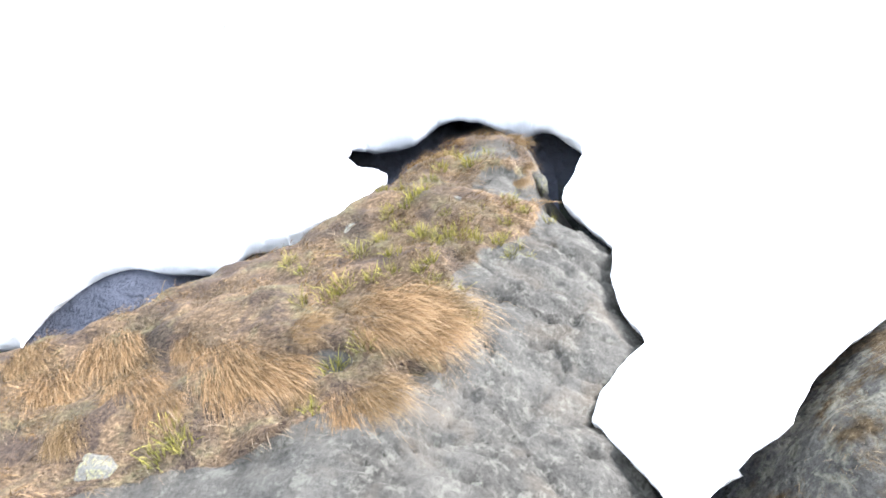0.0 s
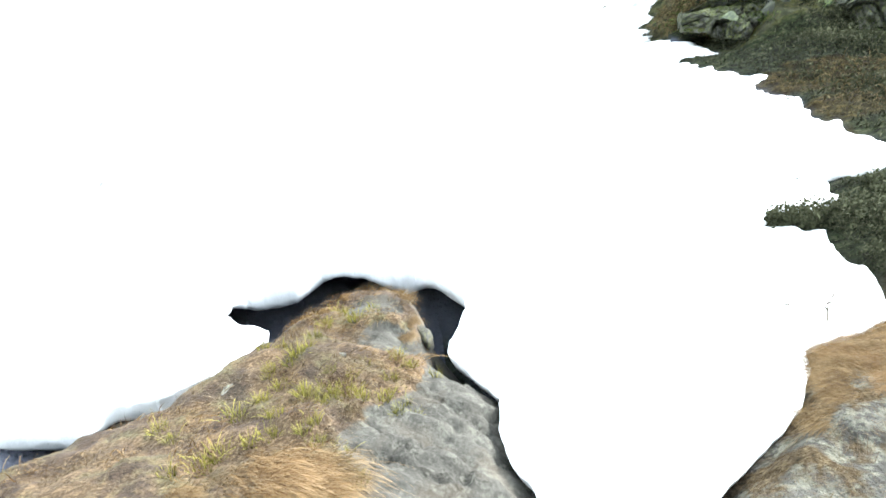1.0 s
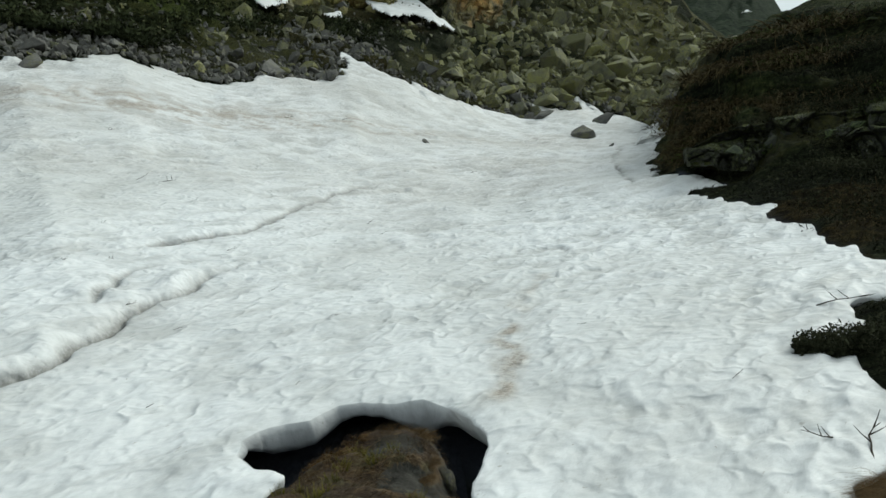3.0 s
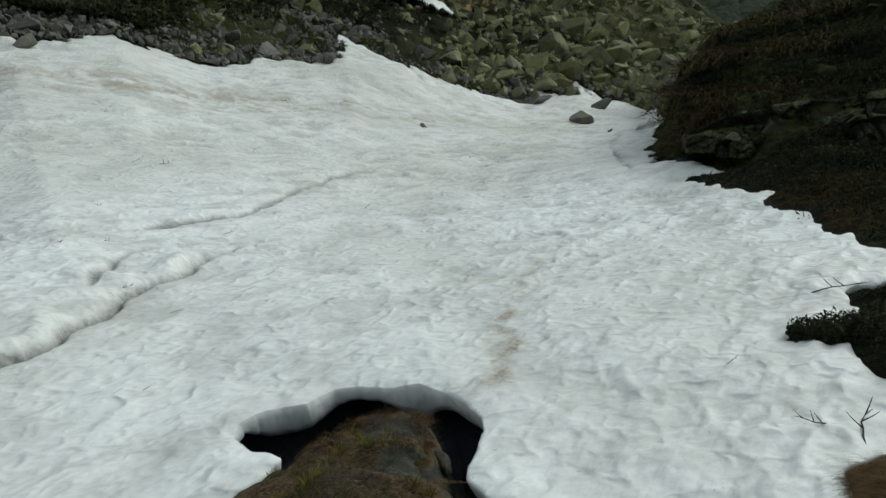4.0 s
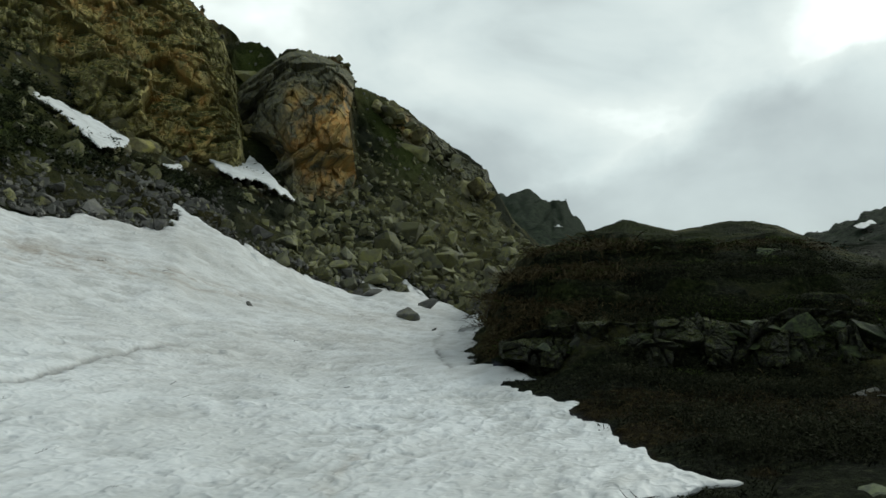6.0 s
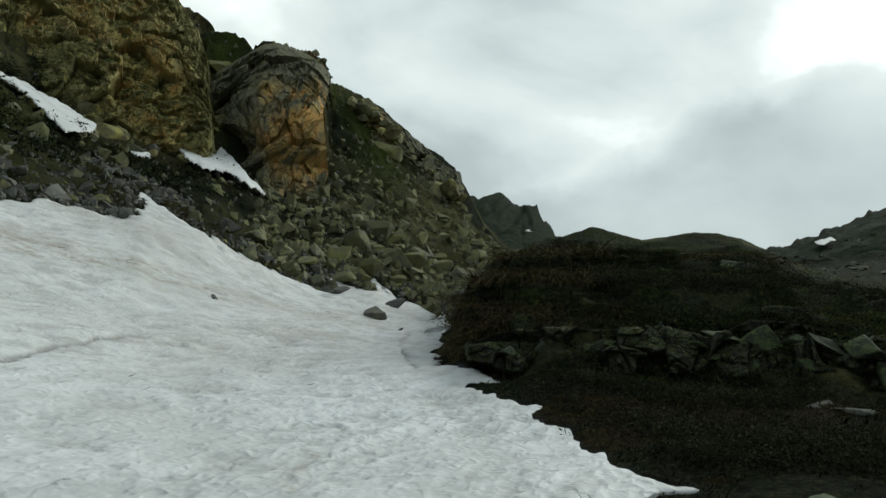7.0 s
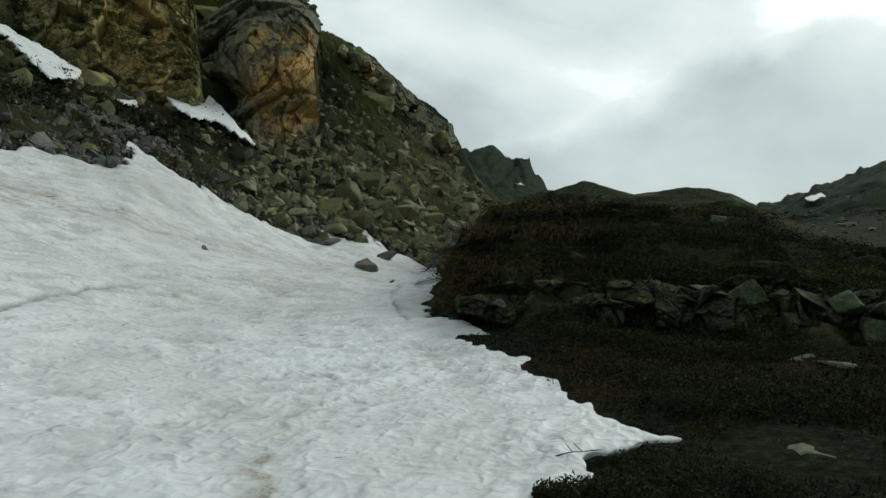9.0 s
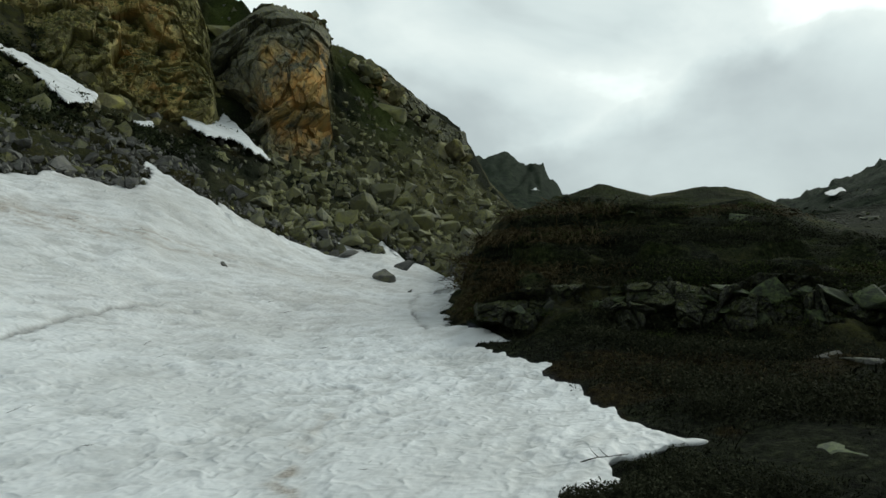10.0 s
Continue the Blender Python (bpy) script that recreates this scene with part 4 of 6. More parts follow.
def make_talus():
    rnd = random.Random(6)
    count = 0
    while count < 280:
        bear, r = rnd.uniform(-29, 26), rnd.uniform(36, 108)
        x, y = at_bearing(bear, r)
        if snow_at(x, y) > -0.3:
            continue
        edge = max(0.0, 1 - abs(snow_at(x, y)) / 5)
        dense = 0.9 if bear < -8 and r < 96 else 0.5 * edge + 0.12 if r < 68 and bear < 8 else 0.55 * edge + 0.02 if r < 60 else 0.03
        if -19 < bear < -12.5 and r > 90 or rnd.random() > dense:
            continue
        size = min(4.6, 0.8 * math.exp(rnd.gauss(0.42, 0.5))) * (0.45 if r < 46 or bear > 0 else 1.0)
        kind = GREY_FORMS if bear > 2 and r < 60 else LICHEN_FORMS
        put_stone("boulder", rnd.choice(kind), x, y, drop(x, y) + 0.10 * size, size, rnd,
                  "angular grey boulder at the foot of the scree" if kind is GREY_FORMS else "angular boulder with yellow-green lichen on the scree slope", "boulders of the scree")
        count += 1
    # the large ones that stand out: bearing, angle of sight, width
    for bear, angle, size, kind in ((10.4, 6.2, 1.7, 0), (9.9, 7.1, 1.5, 0), (9.0, 6.0, 1.2, 0), (12.6, 6.9, 1.2, 0), (5.5, 6.0, 1.5, 0), (-6.9, 3.3, 2.6, 1), (-8.5, 2.5, 2.1, 1), (1.8, 11.3, 1.8, 1), (-2.5, 11.2, 2.6, 1), (23.8, 8.9, 1.6, 0), (-9.4, 2.1, 2.7, 1), (-11.0, 1.5, 2.6, 1),
                                    (-15.2, 0.6, 3.0, 1), (-16.6, 1.0, 3.4, 1), (-18.6, 1.6, 4.4, 1), (-20.3, 0.6, 3.0, 1), (-17.2, 4.2, 4.6, 1), (-19.0, 4.6, 3.8, 1),
                                    (-21.9, -0.9, 4.2, 1), (-22.6, 1.2, 3.6, 1), (-20.6, 2.4, 3.0, 1), (-15.0, 3.2, 4.4, 1), (-13.8, 1.9, 3.2, 1), (-19.6, 6.4, 4.0, 1)):
        x, y = on_land(bear, angle, 30)
        put_stone("boulder", rnd.choice(LICHEN_FORMS if kind else GREY_FORMS), x, y, drop(x, y) + 0.12 * size, size, rnd,
                  "large pale-green lichened boulder above the snow" if kind else "large grey boulder at the snow's upper edge", "boulders of the scree")


make_talus()


def make_shoulder():
    """Broken rock along the edge of the turf shoulder."""
    rnd = random.Random(26)
    count = 0
    while count < 70:
        bear = rnd.uniform(-24.2, -13.2)
        top = float(np.interp(-bear, [13, 15.2, 17, 19, 21, 23, 24.4], [16.0, 15.6, 14.4, 13.0, 11.3, 9.8, 7.5]))
        angle = top - abs(rnd.gauss(0, 1.3 if bear > -19 else 2.6))
        r = 101 + 5 * rnd.random()
        x, y = at_bearing(bear, r)
        size = 2.0 * math.exp(rnd.gauss(0.1, 0.4))
        ob = put_stone("crag_block", rnd.choice(LICHEN_FORMS if rnd.random() < 0.5 else BLOCK_FORMS), x, y, EYE + r * math.tan(radians(angle)) - 0.2 * size, size, rnd,
                       "grey-green block at the edge of the turf shoulder", "blocks of the shoulder")
        ob["category"] = "rock block"
        count += 1


make_shoulder()


def make_crag():
    """Broken blocks that build the yellow-brown wall beside the buttress."""
    rnd = random.Random(16)
    count = 0
    while count < 50:
        bear, angle = rnd.uniform(-4, 22), rnd.uniform(9.6, 13)
        if angle < 9.8 + 0.3 * max(0, bear - 3) or noise.noise(Vector((bear * 0.35, angle * 0.5, 3))) < -0.25 or bear < -2 and angle > 14:
            continue
        x, y = on_land(bear, angle - 0.4, 52)
        size = min(4.5, 1.3 * math.exp(rnd.gauss(0.25, 0.45)))
        ob = put_stone("crag_block", rnd.choice(BLOCK_FORMS), x, y, drop(x, y) - 0.10 * size, size, rnd,
                       "weathered yellow-brown block of the broken rock wall", "blocks of the crag")
        ob["category"] = "rock block"
        count += 1


make_crag()


def make_rubble():
    """Small stones between the boulders, too many to count."""
    rnd = np.random.RandomState(8)
    base = []
    for i in range(6):
        me = stone_mesh("rubble_form", 60 + i, [], 1, 9)
        base.append((np.array([c.co[:] for c in me.vertices]), np.array([q.vertices[:] for q in me.polygons])))
        bpy.data.meshes.remove(me)
    for name, mat, want, label in (("scree", STONE_GREY, 5200, "grey broken stones strewn along the snow's upper edge"),
                                   ("talus", STONE_LICHEN, 2600, "yellow-grey broken stones between the boulders of the slope")):
        bear, r = rnd.uniform(-29, 27, 60000), 34 + 72 * rnd.rand(60000) ** 1.3
        x, y = -np.sin(np.radians(bear)) * r, np.cos(np.radians(bear)) * r
        s = snow_by(x, y)
        edge = np.clip(1 + s / np.where(bear > -2, 9.0, 4.0), 0, 1) ** 1.4
        if name == "scree":
            dense = edge * 1.0 + 0.04
        else:
            dense = np.where((bear < -7) & (r < 100), 0.8, 0.10) * np.where((bear > -19) & (bear < -12.5) & (r > 90), 0.3, 1)
        keep = np.nonzero((s < -0.1) & (rnd.rand(60000) < dense))[0][:want]
        ground = lookup(GROUND_Z, x[keep], y[keep])
        pts, faces, n = [], [], 0
        for k, g in zip(keep, ground):
            v, f = base[rnd.randint(6)]
            size = np.exp(rnd.normal(-0.85 if name == "scree" else -0.15, 0.45)) * (0.75 if r[k] < 50 else 1.1)
            turn = np.array(Euler(rnd.uniform(0, 6.28, 3)).to_matrix())
            pts.append(v @ turn.T * size + (x[k], y[k], g + 0.08 * size))
            faces.append(f + n)
            n += len(v)
        me = mesh_grid(name, np.concatenate(pts), np.concatenate(faces), [mat], shade=False)
        tagged(new(name, me), label, "scree", kind="stuff")


make_rubble()


# ---- the buttress: a smooth grey and orange nose of rock over the slope ----
def cliff_material(name, dark, light, lichen, warm, hot, turf, size):
    """Bare mountain rock: slanting dark seepage, warm stains where rust is set, turf on what lies flat."""
    m, tr, skin = material(name)
    at = place_of(tr)
    turned = add(tr, "ShaderNodeMapping", [("Vector", at)], Rotation=(0.0, radians(-32), 0.0)).outputs["Vector"]
    slanted = add(tr, "ShaderNodeMapping", [("Vector", turned)], Scale=(0.9, 0.9, 0.35)).outputs["Vector"]
    col, height = rock_colour(tr, at, dark, light, lichen, 0.5, size)
    streak = noise_of(tr, slanted, 0.75, 7, 0.68, 0.4)
    col = blend(tr, maths(tr, "MULTIPLY", limit(tr, streak, 0.46, 0.66), 0.45), col, tuple(0.8 * c for c in dark))
    rust = attribute(tr, "rust")
    tint = blend(tr, limit(tr, noise_of(tr, at, 0.5, 6, 0.65), 0.44, 0.60), warm, hot)
    col = blend(tr, maths(tr, "MULTIPLY", rust, limit(tr, noise_of(tr, slanted, 0.6, 7, 0.68, 0.3), 0.40, 0.56)), col, tint)
    joint = 0.0
    for scale, wide, deep in ((0.18, 0.014, 0.5), (0.5, 0.018, 0.32), (1.3, 0.03, 0.18)):
        warp = add(tr, "ShaderNodeVectorMath", [(0, slanted), (1, add(tr, "ShaderNodeTexNoise", [("Vector", at)], Scale=0.5 / size, Detail=3.0).outputs["Color"])]).outputs[0]
        cell = tr.nodes.new("ShaderNodeTexVoronoi")
        cell.feature = "DISTANCE_TO_EDGE"
        tr.links.new(warp, cell.inputs["Vector"])
        cell.inputs["Scale"].default_value = scale * 1.6 / size
        line = limit(tr, cell.outputs["Distance"], 0.0, wide, deep, 0.0)
        joint = maths(tr, "MAXIMUM", joint, line)
    col = blend(tr, joint, col, tuple(0.45 * c for c in dark))
    up = add(tr, "ShaderNodeSeparateXYZ", [("Vector", tr.nodes.new("ShaderNodeNewGeometry").outputs["Normal"])]).outputs["Z"]
    tuft = noise_of(tr, at, 3.0, 6, 0.75)
    flat = limit(tr, maths(tr, "ADD", up, maths(tr, "MULTIPLY", tuft, 0.5)), turf, turf + 0.12)
    grass = ramp(tr, tuft, [(0.36, (0.012, 0.017, 0.005)), (0.52, (0.040, 0.050, 0.013)), (0.68, (0.078, 0.082, 0.022))])
    col = blend(tr, flat, col, grass)
    tr.links.new(col, skin.inputs["Base Color"])
    skin.inputs["Roughness"].default_value = 0.9
    bump(tr, skin, maths(tr, "ADD", height, maths(tr, "MULTIPLY", joint, -0.8)), 1.0, 0.14)
    return m


BUTTRESS_ROCK = cliff_material("buttress_rock", (0.050, 0.052, 0.042), (0.205, 0.205, 0.150), (0.20, 0.195, 0.085), (0.40, 0.29, 0.11), (0.52, 0.29, 0.09), 1.18, 1.6)
CRAG_ROCK = cliff_material("crag_rock", (0.056, 0.055, 0.032), (0.45, 0.415, 0.205), (0.44, 0.41, 0.12), (0.43, 0.35, 0.13), (0.45, 0.28, 0.10), 0.66, 1.2)
OUTCROP_ROCK = cliff_material("outcrop_rock", (0.010, 0.011, 0.010), (0.128, 0.132, 0.108), (0.150, 0.170, 0.075), (0.09, 0.055, 0.018), (0.06, 0.05, 0.02), 0.95, 0.5)


def rock_wall(name, mat, foot, top, near, depth, counts, blocks, slant, label, category, rust=(), round_ends=1.0, back=26.0, seed=33, crack=0.07, broken=None):
    """A wall of broken rock. foot and top: (bearing, angle of sight); near: distance of its foot; depth: how far it leans back;
    blocks: (cells per metre, amplitude) from large to small; rust: (bearing, height share, half widths) of warm stains."""
    us = np.linspace(top[0][0], top[-1][0], counts[0])
    vs = np.concatenate([np.linspace(0, 1, counts[1]), np.linspace(1.01, 1.4, 14)])
    uu, vv = np.meshgrid(us, vs, indexing="ij")
    b, v = uu.ravel(), vv.ravel()
    up = np.clip(v, 0, 1)
    high = np.interp(-b, [-q[0] for q in top], [q[1] for q in top])
    low = np.interp(-b, [-q[0] for q in foot], [q[1] for q in foot])
    ends = np.minimum(b - us.min(), us.max() - b)
    r = near + depth * up ** 1.4 + round_ends * 10 * (1 - smooth(ends, 0, 2.2 * round_ends)) ** 2 + np.clip(v - 1, 0, 1) * back
    if broken:               # stretches where the slope has buried it
        r = r + broken * smooth(fbm(np.stack([b * 0.30, 0 * b, 0 * b], 1), 2, seed + 8), 0.05, 0.4)
    z = EYE + r * np.tan(np.radians(low + (high - low) * up)) - np.clip(v - 1, 0, 1) * back * 0.5
    x, y = -np.sin(np.radians(b)) * r, np.cos(np.radians(b)) * r
    p = np.stack([x, y, z], 1)
    lean = radians(slant)
    q = np.stack([x * math.cos(lean) + z * math.sin(lean), y, -x * math.sin(lean) + z * math.cos(lean)], 1)
    q = q + 0.05 / blocks[0][0] * np.stack([fbm(p * blocks[0][0] * 2, 2, seed + 5), fbm(p * blocks[0][0] * 2, 2, seed + 6), fbm(p * blocks[0][0] * 2, 2, seed + 7)], 1)
    d = 0.0
    for k, (cells, amp, stretch) in enumerate(blocks):
        h, gap = facets(q * cells * np.array([1.0, 1.0, stretch]), seed + 10 * k, 0.85)
        d = d + amp * h - crack * amp * (1 - smooth(gap, 0, 0.05))
    d = d + 0.35 * blocks[-1][1] * fbm(p * blocks[-1][0] * 2, 3, seed + 50)
    d = d * (1 - 0.5 * smooth(v, 0.92, 1.0))
    flat = np.hypot(x, y)
    pts = np.stack([x - x / flat * d, y - y / flat * d, z + 0.25 * d], 1)
    warm = 0 * b
    for rb, rv, wb, wv in rust:
        warm = warm + np.exp(-((b - rb) / wb) ** 2 - ((v - rv) / wv) ** 2)
    me = mesh_grid(name, pts, quads(len(us), len(vs)), [mat], [("rust", np.clip(warm * 1.2, 0, 1))], shade=False)
    return tagged(new(name, me), label, category, kind="structure")


def make_buttress():
    """A nose of rock: its shaded flank turns back into the gully, its warm face hangs over the scree and falls away to the far side."""
    us, vs = np.linspace(0, 1, 240), np.concatenate([np.linspace(-0.06, 1, 170), np.linspace(1.01, 1.3, 12)])
    uu, vv = np.meshgrid(us, vs, indexing="ij")
    u, v = uu.ravel(), vv.ravel()
    up = np.clip(v, 0, 1)
    edge = np.interp(up, [0, 0.15, 0.4, 0.62, 0.8, 1.0], [-12.3, -12.75, -12.45, -12.1, -12.45, -12.6])
    side = np.interp(up, [0, 0.3, 1.0], [-3.4, -2.2, 0.2])
    bear = side + (edge - side) * u
    high = np.interp(-bear, [-0.2, 1.6, 2.6, 3.8, 6.0, 7.2, 8.2, 10.5, 12.0, 12.6], [13.0, 14.6, 15.8, 16.8, 18.4, 19.1, 19.3, 18.6, 17.9, 17.3])
    low = np.interp(-bear, [-0.2, 1.6, 4.0, 5.1, 7.8, 9.6, 12.1, 12.8], [12.0, 11.6, 10.8, 10.2, 7.3, 7.0, 7.6, 8.0])
    ridge = 0.46 + 0.10 * up
    r = 74 + np.where(u < ridge, 6.5 * (ridge - u) / ridge, 4.5 * (u - ridge) / (1 - ridge)) + np.interp(up, [0, 0.22, 0.34, 0.6, 0.82, 1.0], [1.0, 2.4, 0.4, 0.6, 3.0, 11.0]) + np.clip(v - 1, 0, 1) * 40
    z = EYE + r * np.tan(np.radians(low + (high - low) * v.clip(-0.06, 1))) - np.clip(v - 1, 0, 1) * 8
    x, y = -np.sin(np.radians(bear)) * r, np.cos(np.radians(bear)) * r
    p = np.stack([x, y, z], 1)
    lean = radians(-34)
    q = np.stack([x * math.cos(lean) + z * math.sin(lean), y, -x * math.sin(lean) + z * math.cos(lean)], 1)
    q = q + 0.2 * np.stack([fbm(p * 0.25, 3, 35), fbm(p * 0.25, 3, 36), fbm(p * 0.25, 3, 37)], 1)
    d = 0.0
    for k, (cells, amp, stretch) in enumerate(((0.10, 2.2, 0.4), (0.24, 1.6, 0.45), (0.55, 0.7, 0.55), (1.3, 0.28, 0.7))):
        h, gap = facets(q * cells * np.array([1.0, 1.0, stretch]), 33 + 10 * k, 0.8)
        d = d + amp * h - 0.16 * amp * (1 - smooth(gap, 0, 0.06))
    d = (d + 0.10 * fbm(p * 2.0, 3, 85)) * (1 - 0.8 * smooth(v, 0.86, 0.97)) * (1 - 0.5 * smooth(u, 0.9, 1.0))
    flat = np.hypot(x, y)
    pts = np.stack([x - x / flat * d, y - y / flat * d, z + 0.2 * d], 1)
    warm = 0.45 * smooth(u, 0.45, 0.65) * (1 - smooth(up, 0.72, 0.85))
    for rb, rv, wb, wv, k in ((-7.4, 0.69, 0.45, 0.07, 1.6), (-10.6, 0.60, 1.3, 0.13, 1.5), (-11.6, 0.66, 0.8, 0.16, 1.2), (-10.6, 0.25, 1.6, 0.10, 1.4), (-8.2, 0.36, 1.3, 0.16, 0.7), (-6.3, 0.35, 0.9, 0.12, 0.5), (-12.0, 0.4, 0.7, 0.1, 1.0)):
        warm = warm + k * np.exp(-((bear - rb) / wb) ** 2 - ((up - rv) / wv) ** 2)
    me = mesh_grid("rock_buttress", pts, quads(len(us), len(vs))[:, ::-1], [BUTTRESS_ROCK], [("rust", np.clip(warm, 0, 1))], shade=False)
    return tagged(new("rock_buttress", me), "grey rock buttress with orange-brown patches over the scree", "cliff", kind="structure")


make_buttress()
rock_wall("rock_crag", CRAG_ROCK, [(24, 14.5), (16, 13.2), (11.5, 13.0), (8, 11.9), (5, 10.6), (1.5, 9.4), (-2.0, 9.6), (-4.2, 9.8)],
          [(24, 27), (12, 25.5), (6, 24.2), (1.4, 22.4), (-0.6, 21.0), (-1.8, 19.6), (-2.8, 17.0), (-3.6, 14.0), (-4.2, 11.8)],
          69, 15, (340, 200), [(0.12, 2.0, 1.2), (0.28, 1.4, 1.3), (0.62, 0.8, 1.3), (1.5, 0.3, 1.3)], 14, "broken yellow-brown rock wall with grassy ledges", "cliff",
          [(3, 0.6, 3, 0.3), (0.5, 0.3, 2.5, 0.3), (7.5, 0.75, 2, 0.2), (9.8, 0.5, 1, 0.2)], 0.8, seed=133, crack=0.2)
rock_wall("rock_shoulder", BUTTRESS_ROCK, [(-12.6, 12.8), (-15, 13.2), (-17, 12.0), (-19, 10.6), (-21, 7.8), (-23.2, 4.4), (-24.4, 3.6)],
          [(-12.6, 16.2), (-15.2, 15.8), (-17, 14.6), (-19, 13.2), (-21, 11.6), (-23.0, 10.2), (-23.9, 9.9), (-24.2, 8.2), (-24.4, 6.0)],
          101, 9, (200, 90), [(0.17, 2.2, 0.7), (0.5, 0.8, 0.8), (1.2, 0.3, 0.8)], -30, "grey rock band along the top of the turf slope", "cliff",
          [(-15.0, 0.6, 1.0, 0.3), (-17.2, 0.5, 0.9, 0.3)], 0.5, seed=233)
rock_wall("hill_outcrop", OUTCROP_ROCK, [(-24.6, -5.6), (-30, -7.0), (-36, -6.7), (-46, -6.2), (-55, -6.2), (-64, -5.8)],
          [(-24.6, -4.6), (-27, -3.6), (-31, -3.1), (-36, -2.9), (-41, -2.6), (-44, -3.4), (-47, -1.7), (-51, -1.9), (-54, -2.7), (-58, -2.0), (-64, -2.8)],
          17.0, 0.9, (620, 90), [(0.45, 0.9, 0.45), (1.1, 0.55, 0.6), (2.4, 0.22, 0.8), (6.0, 0.07, 1.0)], 8, "dark mossy rock outcrop along the foot of the hill", "cliff", (), 0.25, 3.0, seed=333, broken=0.35, crack=0.30)


# ---- patches of snow left on the slopes ----
def snow_patch(outline, lift, label, nearest=40):
    """A thin bed of snow on the land inside an outline of (bearing, angle of sight)."""
    ring = np.array(outline)
    low, high = ring.min(0), ring.max(0)
    bs, angles = np.arange(low[0] - 0.1, high[0] + 0.1, 0.07), np.arange(low[1] - 0.1, high[1] + 0.1, 0.05)
    bb, aa = np.meshgrid(bs, angles, indexing="ij")
    flat = np.stack([bb.ravel(), aa.ravel(), 0 * bb.ravel()], 1)
    s = inside_by(flat, ring) + 0.10 * fbm(flat * 2.6, 3, 81)
    pts = np.zeros((len(flat), 3))
    for i, bearing in enumerate(bs):
        out = RADII[RADII > nearest]
        soft = np.degrees(np.arctan2(lookup(TABLE, -np.sin(np.radians(bearing)) * out, np.cos(np.radians(bearing)) * out) + lift - EYE, out))
        rising = np.maximum.accumulate(soft)
        r = np.interp(angles, rising + np.arange(len(rising)) * 1e-6, out)
        x, y = -np.sin(np.radians(bearing)) * r, np.cos(np.radians(bearing)) * r
        pts[i * len(angles):(i + 1) * len(angles)] = np.stack([x, y, lookup(TABLE, x, y) + lift], 1)
    edge = np.clip(-s, 0, 0.3)
    pts[:, 2] -= 3 * edge
    f = quads(len(bs), len(angles))
    f = f[s[f].mean(1) > -0.03]
    used = np.unique(f)
    short = np.full(len(pts), -1)
    short[used] = np.arange(len(used))
    me = mesh_grid("snow_patch", pts[used], short[f], [SNOW], [("wall", np.zeros(len(used))), ("dirt", np.full(len(used), 0.05)), ("hollow", np.zeros(len(used))), ("cleft_dark", np.zeros(len(used)))])
    return tagged(new("snow_patch", me), label, "snow", "snow patches on the slope")


snow_patch([(11.6, 14.3), (9.5, 13.7), (7.4, 12.8), (5.0, 11.5), (5.2, 11.0), (7.0, 10.9), (8.2, 11.9), (9.6, 13.1)], 0.95, "long narrow patch of snow on the turf under the crag")
snow_patch([(-0.8, 10.5), (-2.4, 10.3), (-3.7, 10.2), (-4.1, 10.9), (-5.6, 9.4), (-7.7, 7.3), (-6.6, 7.9), (-4.6, 9.0), (-3.0, 9.0), (-1.8, 9.6)], 0.95, "forked patch of snow at the foot of the buttress")
snow_patch([(-29.3, 4.75), (-29.8, 5.05), (-30.1, 4.8), (-29.6, 4.5)], 9.0, "patch of snow on the far mountain", 300)
snow_patch([(-51.4, 4.15), (-52.4, 4.5), (-52.6, 4.3), (-51.8, 3.95)], 1.5, "patch of snow on the far ridge", 120)
snow_patch([(2.5, 9.85), (1.3, 9.85), (1.2, 9.6), (2.2, 9.6)], 0.7, "small patch of snow among the boulders")


# ---- grass, heather and twigs ----
def blades(roots, ways, lengths, widths, droop, rnd, steps=4):
    """Arrays for bent, tapering blades: roots and ways n x 3. Gives points, quads and a shade per point."""
    n = len(roots)
    t = np.linspace(0, 1, steps + 1)
    L = lengths[:, None, None]
    line = roots[:, None, :] + ways[:, None, :] * L * t[None, :, None]
    line[..., 2] -= (droop * lengths)[:, None] * t[None, :] ** 2
    across = np.stack([-ways[:, 1], ways[:, 0], 0 * ways[:, 0]], 1) + rnd.normal(0, 0.35, (n, 3))
    across /= np.linalg.norm(across, axis=1)[:, None] + 1e-9
    w = (widths[:, None] * (1 - 0.85 * t[None, :]))[..., None]
    pts = np.stack([line - across[:, None, :] * w, line + across[:, None, :] * w], 2).reshape(-1, 3)
    base = (np.arange(n) * (steps + 1) * 2)[:, None] + (np.arange(steps) * 2)[None, :]
    f = np.stack([base, base + 1, base + 3, base + 2], -1).reshape(-1, 4)
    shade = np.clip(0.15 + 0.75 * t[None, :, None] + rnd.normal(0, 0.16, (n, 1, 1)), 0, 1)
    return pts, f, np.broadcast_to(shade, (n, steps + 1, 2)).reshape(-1)


